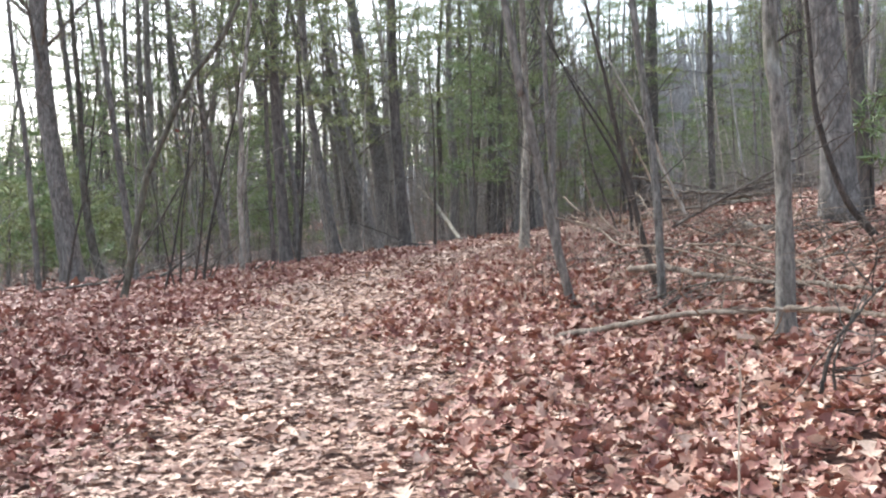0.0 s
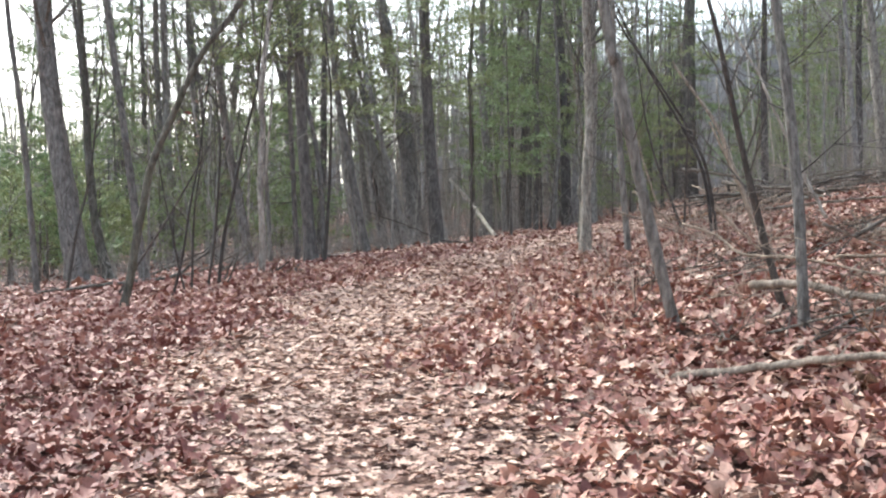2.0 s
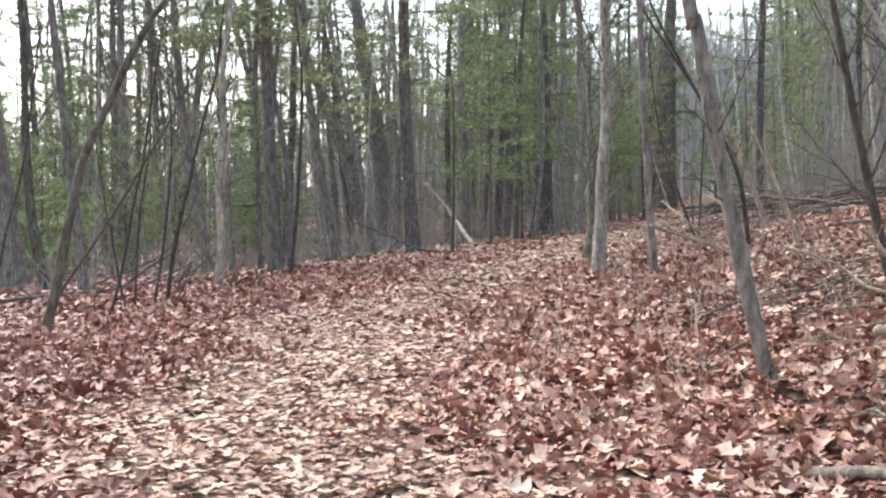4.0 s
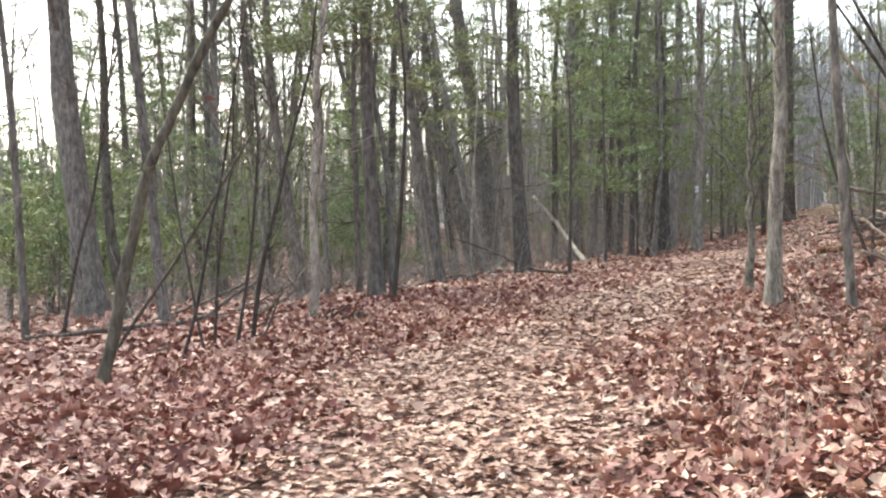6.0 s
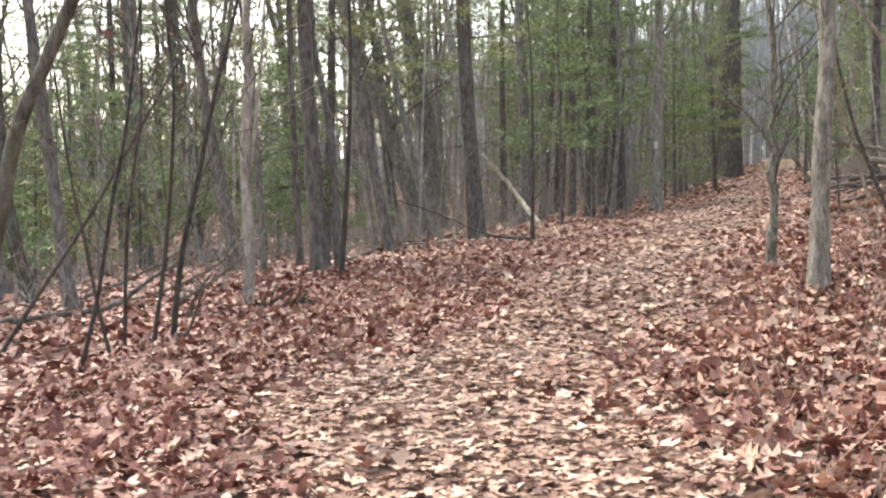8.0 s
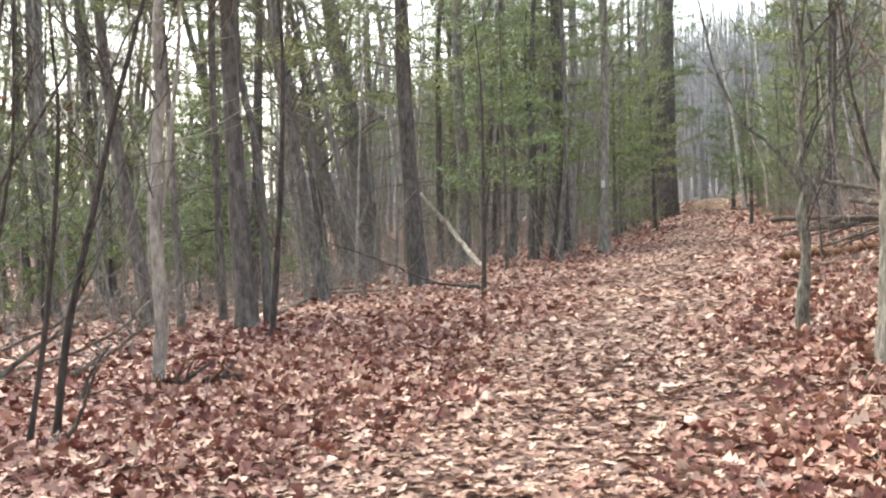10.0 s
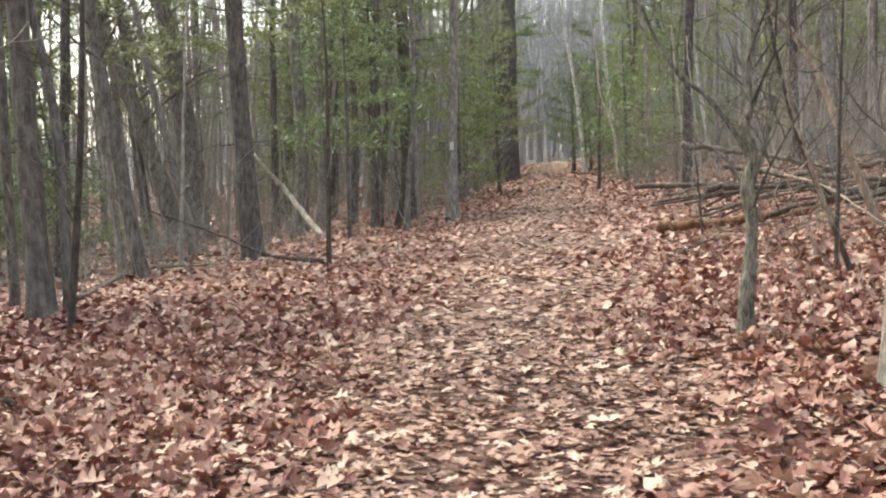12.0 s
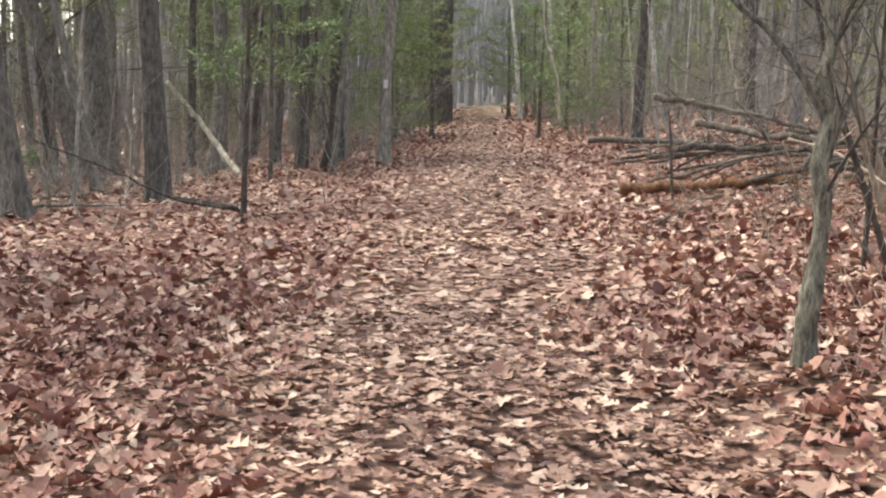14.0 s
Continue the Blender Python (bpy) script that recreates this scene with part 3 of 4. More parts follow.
make_tree("sap", 3.14, 10.50, 0.034, ((-0.17, 0.05, 0.73), (-0.33, 0.09, 1.51), (-0.46, 0.14, 2.25),), seed=34)
make_tree("maple", 2.28, 10.50, 0.047, ((-0.12, 0.04, 0.57), (-0.29, 0.09, 1.43), (-0.40, 0.12, 2.09), (-0.45, 0.14, 2.33),), seed=35)
make_tree("sap", 4.57, 16.47, 0.026, ((-0.13, 0.06, 1.00), (-0.69, 0.14, 2.10), (-1.09, 0.21, 2.91),), seed=36)
make_tree("sap", 4.94, 17.38, 0.026, ((-0.14, 0.04, 0.97), (-0.38, 0.08, 1.54), (-0.88, 0.16, 2.38), (-1.31, 0.23, 3.08),), seed=37)
make_tree("sap", 5.54, 10.75, 0.040, ((-0.29, 0.04, 0.40), (-0.50, 0.08, 0.99), (-0.60, 0.10, 1.46), (-0.65, 0.13, 2.45),), seed=38)
make_tree("maple", -2.57, 27.40, 0.109, ((-0.13, 0.05, 1.12), (-0.41, 0.13, 2.78), (-0.59, 0.21, 4.86),), seed=39)
make_tree("maple", -5.11, 42.04, 0.096, ((-0.17, 0.07, 2.02), (-0.44, 0.21, 5.92),), seed=40)
make_tree("oak", -5.68, 36.52, 0.145, ((-0.13, 0.07, 2.03), (-0.18, 0.14, 4.57), (-0.20, 0.20, 7.11),), seed=41)
make_tree("maple", -4.34, 56.40, 0.181, ((-0.29, 0.14, 4.13), (-0.57, 0.27, 7.58),), seed=42)
make_tree("maple", -5.50, 21.07, 0.055, ((-0.16, 0.10, 2.85), (-0.35, 0.17, 4.86),), seed=43)
make_tree("maple", -3.87, 21.82, 0.077, ((-0.29, 0.11, 2.76), (-0.57, 0.21, 5.52),), seed=44)
make_tree("maple", -6.24, 38.42, 0.154, ((-0.13, 0.14, 4.47), (-0.15, 0.28, 9.32),), seed=45)
make_tree("maple", -5.26, 42.05, 0.131, ((-0.40, 0.14, 3.64), (-0.68, 0.29, 7.91),), seed=46)
make_tree("maple", -4.92, 46.94, 0.126, ((-0.13, 0.15, 5.01), (0.48, 0.24, 10.24),), seed=47)
make_tree("maple", 0.11, 30.17, 0.109, ((-0.38, 0.11, 2.41), (-0.68, 0.20, 4.75),), seed=48)
make_tree("pine", -1.47, 26.86, 0.061, ((-0.05, 0.12, 2.15), (-0.07, 0.26, 4.60),), seed=49)
make_tree("maple", -1.97, 25.83, 0.053, ((-0.05, 0.09, 1.66), (-0.11, 0.19, 3.33),), seed=50)
make_tree("maple", -0.11, 32.71, 0.079, ((-0.21, 0.11, 1.80), (-0.42, 0.24, 3.98),), seed=51)
make_tree("pine", 7.55, 41.76, 0.184, ((-0.02, 0.11, 4.37), (-0.09, 0.22, 8.17),), seed=52)
make_tree("oak", 35.62, 55.91, 0.304, ((-0.16, 0.41, 4.29), (-0.36, 0.73, 7.47),), seed=53)
make_tree("oak", 16.17, 34.93, 0.128, ((-0.02, 0.17, 1.97), (-0.09, 0.35, 3.94),), seed=54)
make_tree("maple", 39.47, 59.11, 0.299, ((-0.09, 0.39, 2.81), (-0.19, 0.78, 5.62),), seed=55)
make_tree("birch", 21.63, 60.96, 0.106, ((-0.24, 0.39, 3.73), (-0.71, 0.88, 7.71),), seed=56)
make_tree("birch", 18.32, 50.32, 0.074, ((-0.35, 0.30, 2.19), (-0.52, 0.68, 6.17),), seed=57)
make_tree("birch", 15.14, 38.52, 0.052, ((-0.25, 0.18, 1.17), (-0.41, 0.39, 3.08), (-0.48, 0.52, 4.40),), seed=58)
make_tree("snag", 7.42, 22.70, 0.052, ((-0.11, 0.08, 0.40), (-0.31, 0.24, 1.04), (-0.54, 0.41, 1.81), (-0.92, 0.67, 2.52), (-1.25, 0.9, 3.1)), seed=59)
make_tree("snag", 5.15, 16.44, 0.028, ((-0.22, 0.05, 0.66), (-0.48, 0.09, 1.24), (-0.58, 0.11, 1.46),), seed=60)
make_tree("pine", 5.92, 39.03, 0.089, ((0.09, 0.20, 1.89), (0.17, 0.41, 3.78),), seed=61)
make_tree("maple", 6.19, 37.15, 0.068, ((0.13, 0.13, 1.47), (0.28, 0.25, 2.88),), seed=62)
make_tree("sap", 6.17, 38.02, 0.064, ((0.25, 0.06, 1.25), (0.35, 0.14, 2.22),), seed=63)
make_tree("maple", 0.51, 51.07, 0.153, ((-0.21, 0.41, 2.59), (-0.42, 0.81, 5.18),), seed=64)
make_tree("maple", 1.09, 51.11, 0.186, ((-0.36, 0.58, 3.48), (-0.50, 0.85, 5.22),), seed=65)
make_tree("ypine", 6.18, 39.35, 0.048, ((0.04, 0.29, 3.66), (0.05, 0.51, 6.40),), seed=66)
make_tree("ypine", 14.29, 52.89, 0.085, ((0.01, 0.30, 3.75), (0.02, 0.58, 7.20),), seed=67)
make_tree("ypine", 4.73, 36.55, 0.048, ((0.03, 0.27, 3.44), (0.04, 0.52, 6.58),), seed=68)
make_tree("ypine", 22.43, 64.03, 0.099, ((0.04, 0.23, 3.03), (0.05, 0.51, 6.42),), seed=69)
make_tree("ypine", 17.04, 47.57, 0.069, ((0.05, 0.22, 2.91), (0.05, 0.41, 5.24),), seed=70)
make_tree("ypine", 22.77, 61.80, 0.084, ((0.01, 0.30, 3.68), (0.02, 0.63, 7.77),), seed=71)
make_tree("ypine", -6.92, 33.00, 0.051, ((0.01, 0.09, 1.69), (0.03, 0.19, 3.49),), seed=72)
make_tree("ypine", -7.69, 29.43, 0.043, ((0.03, 0.07, 1.37), (0.07, 0.15, 2.79),), seed=73)
make_tree("ypine", -7.55, 31.73, 0.048, ((0.07, 0.09, 1.70), (0.10, 0.17, 3.16),), seed=74)
make_tree("ypine", 6.83, 13.34, 0.028, ((0.02, 0.02, 0.68), (0.05, 0.04, 1.47),), seed=75)
make_tree("ypine", 11.67, 49.90, 0.077, ((0.10, 0.24, 4.38), (0.17, 0.39, 7.22),), seed=76)
make_tree("ypine", 15.88, 42.03, 0.058, ((0.01, 0.16, 1.98), (0.01, 0.37, 4.63),), seed=77)
make_tree("ypine", 22.44, 62.70, 0.098, ((0.01, 0.20, 2.43), (0.01, 0.37, 4.64),), seed=78)
make_tree("ypine", 14.59, 44.66, 0.064, ((0.05, 0.03, 1.74), (0.12, 0.08, 4.13),), seed=79)
make_tree("ypine", -8.26, 30.31, 0.040, ((0.03, 0.07, 1.37), (0.07, 0.17, 3.08),), seed=80)
make_tree("ypine", 23.87, 65.13, 0.099, ((0.03, 0.29, 2.42), (0.07, 0.63, 5.24),), seed=81)
make_tree("ypine", -6.10, 26.06, 0.037, ((0.03, 0.06, 1.06), (0.05, 0.11, 2.08),), seed=82)
make_tree("ypine", -6.32, 29.02, 0.043, ((0.05, 0.06, 1.06), (0.09, 0.14, 2.67),), seed=83)
make_tree("ypine", -5.80, 30.90, 0.041, ((0.04, 0.05, 1.01), (0.06, 0.10, 1.83),), seed=84)
make_tree("ypine", -6.72, 26.14, 0.033, ((0.02, 0.05, 0.93), (0.04, 0.09, 1.76),), seed=85)
make_tree("ypine", -8.23, 28.63, 0.047, ((0.04, 0.04, 1.39), (0.08, 0.09, 2.71),), seed=86)
make_tree("ypine", -7.27, 25.34, 0.040, ((0.05, 0.05, 1.19), (0.11, 0.11, 2.44),), seed=87)
make_tree("ypine", -7.20, 27.24, 0.043, ((0.05, 0.05, 1.17), (0.09, 0.09, 2.03),), seed=88)

for k, (x, y, tall) in enumerate(((-8.6, 33.5, 4.6), (-7.4, 36.2, 5.2), (-5.9, 35.0, 4.0), (-4.6, 37.6, 4.8), (-9.4, 37.0, 5.4), (-3.9, 41.0, 4.6), (-6.6, 41.5, 5.6), (-8.9, 29.0, 3.4), (-5.2, 33.0, 3.0), (-10.2, 33.2, 4.4), (-2.6, 38.5, 3.2), (-7.0, 29.8, 3.6))):
    make_tree("ypine", x, y, 0.012 * tall, ((0.03, 0.05, tall * 0.5), (0.05, 0.1, tall)), seed=900 + k)
for k, (along, across, tall) in enumerate(((54, 3.6, 3.8), (58, 4.6, 4.6), (62, 3.7, 4.2), (67, 4.2, 4.8), (73, 3.9, 4.4), (49, -3.0, 3.6), (53, -2.9, 4.4), (58, -3.2, 4.9))):
    x, y = (float(v) for v in trail_point(along, across))
    make_tree("ypine", x, y, 0.012 * tall, ((0.03, 0.05, tall * 0.5), (0.05, 0.1, tall)), seed=930 + k)

# ---- fallen wood ----
lying("fallen_branch", PALE, 0.030, ((1.83, 9.04, 0.47), (2.24, 8.50, 0.60), (2.54, 7.97, 0.72), (2.90, 7.33, 0.79), (3.06, 7.12, 0.82)), "bare pale broken branch lying on fallen leaves", 1)
lying("fallen_branch", PALE, 0.024, ((2.93, 6.93, 0.83), (3.20, 6.60, 0.83), (3.29, 6.29, 0.82), (3.42, 6.08, 0.81)), "bare pale broken branch lying on fallen leaves", 2)
lying("fallen_branch", PALE, 0.034, ((2.80, 10.32, 0.95), (3.01, 10.00, 0.97), (3.35, 9.45, 0.90), (3.61, 8.89, 0.88), (3.88, 8.31, 0.87), (4.05, 7.8, 0.86)), "bare pale broken branch lying on fallen leaves", 3)
lying("fallen_branch", ROTTEN, 0.040, ((2.61, 8.14, 0.57), (2.73, 7.87, 0.56), (2.85, 7.24, 0.57), (2.9, 6.95, 0.57)), "rotting reddish-brown log lying among fallen leaves", 4)
lying("fallen_branch", DARK, 0.012, ((2.46, 7.80, 1.38), (3.13, 7.74, 1.73), (3.77, 7.68, 2.03)), "thin dark dead branch lying on the leaves", 5)
lying("fallen_branch", PALE, 0.012, ((3.12, 9.54, 1.19), (3.44, 9.09, 1.19), (3.70, 8.63, 1.08), (3.81, 8.12, 0.90), (3.85, 7.9, 0.8)), "bare pale broken branch lying on fallen leaves", 6)
lying("fallen_branch", PALE, 0.012, ((2.62, 7.78, 1.23), (3.02, 7.73, 1.08), (3.38, 7.69, 0.86)), "bare pale broken branch lying on fallen leaves", 7)
lying("fallen_branch", DARK, 0.010, ((1.92, 4.21, 0.75), (1.96, 4.21, 0.90), (2.05, 4.21, 1.03), (2.20, 4.20, 1.19)), "thin dark dead branch lying on the leaves", 8)
lying("fallen_branch", DARK, 0.007, ((1.98, 4.21, 0.76), (1.98, 4.21, 0.87), (2.04, 4.21, 1.01), (2.11, 4.20, 1.14)), "thin dark dead branch lying on the leaves", 9)
lying("fallen_branch", PALE, 0.017, ((2.89, 14.77, 1.51), (3.26, 14.72, 1.38), (3.79, 14.66, 1.18)), "bare pale broken branch lying on fallen leaves", 10)
lying("fallen_branch", PALE, 0.021, ((4.17, 17.33, 1.07), (4.47, 15.89, 1.16)), "bare pale broken branch lying on fallen leaves", 11)
lying("fallen_branch", DARK, 0.017, ((2.09, 11.11, 0.66), (2.17, 10.80, 0.66), (2.30, 10.54, 0.66)), "thin dark dead branch lying on the leaves", 12)
lying("fallen_branch", PALE, 0.013, ((2.44, 15.11, 0.82), (2.43, 14.81, 0.82), (2.35, 13.91, 0.80)), "bare pale broken branch lying on fallen leaves", 13)
lying("fallen_log", ROTTEN, 0.072, ((7.00, 26.77, 1.23), (7.45, 26.21, 1.30), (7.92, 25.53, 1.40), (8.25, 25.0, 1.5)), "rotting reddish-brown log lying among fallen leaves", 14)
lying("fallen_log", GREY, 0.045, ((7.16, 26.39, 2.37), (7.61, 26.10, 2.30), (8.20, 25.70, 2.16), (9.2, 25.1, 1.9)), "weathered grey fallen log in the brush pile", 15)
lying("fallen_log", GREY, 0.10, ((8.6, 25.3, 1.66), (8.82, 24.84, 1.68), (8.92, 24.36, 1.65), (9.10, 23.93, 1.62), (9.4, 23.2, 1.65)), "weathered grey fallen log in the brush pile", 16)
lying("fallen_log", DARK, 0.05, ((8.43, 27.36, 2.09), (8.49, 26.11, 1.97), (8.74, 24.65, 1.90), (8.96, 23.79, 1.83), (9.1, 23.2, 1.75)), "weathered grey fallen log in the brush pile", 17)
lying("fallen_log", DARK, 0.05, ((8.67, 30.70, 1.76), (9.07, 29.32, 1.80), (9.37, 27.32, 1.76), (9.5, 26.2, 1.7)), "long dark fallen log in the brush pile", 18)
lying("fallen_log", DARK, 0.045, ((7.71, 26.64, 1.76), (8.02, 26.44, 1.80), (8.55, 26.06, 1.77), (8.90, 25.81, 1.80), (9.4, 25.4, 1.7)), "dark dead log resting in the brush pile", 19)
lying("fallen_log", DARK, 0.045, ((10.9, 28.5, 2.0), (11.24, 27.77, 2.06), (11.17, 27.18, 2.12), (11.34, 26.35, 2.11), (11.5, 25.6, 2.1)), "weathered grey fallen log in the brush pile", 20)
lying("fallen_branch", PALE, 0.014, ((6.28, 22.77, 1.95), (6.30, 22.12, 1.82), (6.24, 21.52, 1.62), (6.24, 20.85, 1.34), (6.22, 20.6, 1.25)), "bare pale broken branch lying on fallen leaves", 21)
lying("fallen_branch", PALE, 0.012, ((6.88, 23.6, 1.9), (6.91, 23.55, 1.77), (7.00, 23.48, 1.53), (7.08, 23.41, 1.28)), "bare pale broken branch lying on fallen leaves", 22)
lying("fallen_branch", PALE, 0.018, ((6.35, 24.57, 1.16), (7.03, 25.13, 1.24), (7.47, 24.92, 1.33)), "bare pale broken branch lying on fallen leaves", 23)
lying("fallen_branch", GREY, 0.008, ((4.10, 20.33, 2.04), (4.22, 20.26, 1.82), (4.34, 20.18, 1.55)), "weathered grey fallen wood in the brush pile", 24)
lying("fallen_branch", GREY, 0.009, ((4.04, 20.48, 2.18), (4.19, 20.40, 2.01), (4.35, 20.30, 1.68)), "weathered grey fallen wood in the brush pile", 25)
lying("fallen_branch", PALE, 0.011, ((4.80, 20.31, 1.47), (4.90, 20.25, 1.30), (5.02, 20.18, 1.10)), "bare pale broken branch lying on fallen leaves", 26)
lying("fallen_log", PEELED, 0.072, ((4.37, 37.58, 0.71), (3.91, 39.71, 1.70), (3.12, 40.07, 2.70)), "peeled pale dead trunk leaning among standing trees", 27)
lying("fallen_branch", DARK, 0.026, ((2.82, 29.43, 0.73), (1.97, 29.83, 0.87), (1.20, 30.17, 1.22), (0.22, 30.60, 1.58)), "thin dark dead branch lying on the leaves", 28)
lying("fallen_branch", DARK, 0.027, ((2.69, 29.20, 0.80), (1.96, 33.96, 0.64), (0.72, 34.59, 0.53), (-0.25, 33.45, 0.50)), "thin dark dead branch lying on the leaves", 29)
lying("fallen_branch", GREY, 0.035, ((-4.12, 20.57, 0.51), (-5.20, 20.21, 0.45)), "weathered grey fallen wood in the brush pile", 30)
lying("fallen_branch", GREY, 0.033, ((-4.12, 20.57, 0.51), (-3.21, 20.83, 0.61), (-2.80, 20.83, 0.88), (-2.43, 20.82, 1.09)), "weathered grey fallen wood in the brush pile", 31)
lying("fallen_branch", GREY, 0.027, ((-2.52, 20.90, 0.64), (-2.22, 20.90, 0.78), (-1.80, 20.89, 1.09)), "weathered grey fallen wood in the brush pile", 32)
lying("fallen_branch", DARK, 0.018, ((-2.05, 17.83, 0.54), (-1.92, 17.87, 0.76), (-1.80, 17.88, 1.07)), "thin dark dead branch lying on the leaves", 33)
lying("fallen_branch", GREY, 0.034, ((-0.78, 26.68, 0.63), (0.13, 31.90, 0.57), (1.43, 31.04, 0.68)), "weathered grey fallen wood in the brush pile", 34)
lying("fallen_branch", DARK, 0.019, ((-3.52, 11.88, 0.45), (-3.47, 12.98, 0.48)), "thin dark dead branch lying on the leaves", 35)
lying("dry_grass_stem", STRAW, 0.004, ((1.29, 3.46, 0.46), (1.30, 3.47, 0.78), (1.31, 3.47, 0.96), (1.29, 3.48, 1.01), (1.27, 3.48, 1.03), (1.27, 3.48, 0.97), (1.30, 3.48, 0.98)), "thin dry straw-coloured grass stem standing in the leaves", 36)
lying("dry_grass_stem", STRAW, 0.004, ((1.67, 4.03, 0.41), (1.68, 4.03, 0.56), (1.67, 4.03, 0.62)), "thin dry straw-coloured grass stem standing in the leaves", 37)
lying("dry_grass_stem", STRAW, 0.007, ((2.46, 12.23, 0.71), (2.47, 12.23, 0.84), (2.45, 12.24, 0.98)), "thin dry straw-coloured grass stem standing in the leaves", 38)
lying("dry_grass_stem", STRAW, 0.007, ((2.30, 12.30, 0.69), (2.26, 12.31, 0.82), (2.24, 12.31, 0.95)), "thin dry straw-coloured grass stem standing in the leaves", 39)
lying("dry_grass_stem", STRAW, 0.009, ((2.25, 11.59, 0.65), (2.24, 11.60, 0.83), (2.22, 11.61, 1.04)), "thin dry straw-coloured grass stem standing in the leaves", 40)


lying("fallen_branch", DARK, 0.020, ((7.22, 25.98, 1.18), (7.24, 26.08, 1.65), (7.22, 26.16, 2.25)), "thin dark dead branch lying on the leaves", 43)
lying("standing_dead_stem", PEELED, 0.028, ((11.69, 33.43, 1.61), (11.65, 33.60, 2.51), (11.59, 33.80, 3.93), (11.57, 33.93, 4.92)), "peeled pale dead trunk leaning among standing trees", 44)
lying("standing_dead_stem", PEELED, 0.024, ((11.63, 30.71, 1.72), (11.63, 30.84, 2.40), (11.52, 30.99, 3.26), (11.44, 31.09, 3.84)), "peeled pale dead trunk leaning among standing trees", 45)
lying("fallen_branch", PALE, 0.019, ((4.85, 20.08, 1.55), (4.76, 20.16, 1.90), (4.70, 20.22, 2.16), (4.64, 20.28, 2.43), (4.60, 20.32, 2.67)), "bare pale broken branch lying on fallen leaves", 46)
lying("fallen_branch", PALE, 0.013, ((2.33, 10.42, 1.43), (2.51, 10.17, 1.33), (2.63, 9.92, 1.20), (2.91, 9.62, 1.18), (3.28, 9.15, 1.07), (3.62, 8.56, 0.96), (3.8, 8.2, 0.8)), "bare pale broken branch lying on fallen leaves", 47)
lying("fallen_branch", PALE, 0.014, ((2.24, 9.36, 1.54), (2.37, 9.34, 1.40), (2.52, 9.31, 1.25)), "bare pale broken branch lying on fallen leaves", 48)
lying("fallen_branch", PALE, 0.014, ((2.92, 9.26, 1.42), (3.10, 9.24, 1.34), (3.33, 9.20, 1.25)), "bare pale broken branch lying on fallen leaves", 49)
lying("standing_dead_stem", PEELED, 0.015, ((3.37, 10.21, 1.44), (3.16, 10.26, 1.90), (2.93, 10.31, 2.47), (2.61, 10.37, 3.11)), "peeled pale dead trunk leaning among standing trees", 50)
lying("fallen_branch", GREY, 0.02, ((4.5, 14.4, 1.5), (5.0, 14.2, 1.55), (5.6, 13.9, 1.6), (6.2, 13.7, 1.62)), "thin weathered dead branch lying on the bank", 51)
lying("fallen_log", GREY, 0.055, ((4.97, 13.32, 1.27), (5.05, 12.57, 1.25), (5.21, 11.83, 1.24)), "weathered grey fallen log on the leafy bank", 52)
lying("standing_dead_stem", PEELED, 0.039, ((13.87, 41.91, 1.99), (13.82, 42.11, 3.40), (13.54, 42.35, 4.46), (13.50, 42.59, 6.30)), "peeled pale dead trunk leaning among standing trees", 53)
lying("standing_dead_stem", PEELED, 0.034, ((14.01, 38.27, 1.80), (14.03, 38.46, 3.03), (13.97, 38.67, 4.53), (13.94, 38.86, 5.90)), "peeled pale dead trunk leaning among standing trees", 54)

lying("fallen_branch", GREY, 0.024, ((-3.45, 22.2, 0.52), (-2.95, 22.1, 0.62), (-2.25, 21.61, 0.92), (-1.90, 21.85, 1.22)), "weathered grey fallen branch propped beside the trail", 61)
lying("fallen_branch", GREY, 0.022, ((-4.1, 22.7, 0.5), (-3.5, 22.6, 0.7), (-2.85, 22.5, 1.0), (-2.6, 22.6, 1.25)), "weathered grey fallen branch propped beside the trail", 62)
lying("fallen_branch", DARK, 0.022, ((-2.25, 19.7, 0.5), (-2.21, 19.79, 0.65), (-2.14, 19.80, 0.82), (-2.0, 19.82, 1.0)), "short dark dead branch standing in the leaves", 63)

lying("fallen_branch", PALE, 0.015, ((3.42, 16.07, 1.76), (3.58, 15.6, 1.50), (3.9, 15.75, 1.3), (4.42, 16.1, 1.13)), "bare pale broken branch propped on the bank", 64)
lying("fallen_branch", PALE, 0.012, ((3.48, 15.83, 1.47), (3.7, 15.5, 1.32), (4.29, 15.76, 1.11)), "bare pale broken branch propped on the bank", 65)
lying("fallen_branch", PALE, 0.010, ((2.22, 13.93, 0.78), (2.33, 13.6, 0.80), (2.42, 13.35, 0.81)), "bare pale broken branch lying on fallen leaves", 66)
lying("fallen_branch", GREY, 0.011, ((2.77, 14.96, 0.87), (2.84, 14.6, 0.89), (2.89, 14.36, 0.88)), "weathered grey twig lying on fallen leaves", 67)
lying("fallen_branch", PALE, 0.012, ((4.03, 16.14, 1.10), (4.28, 15.85, 1.14), (4.46, 15.38, 1.12)), "bare pale broken branch lying on fallen leaves", 68)


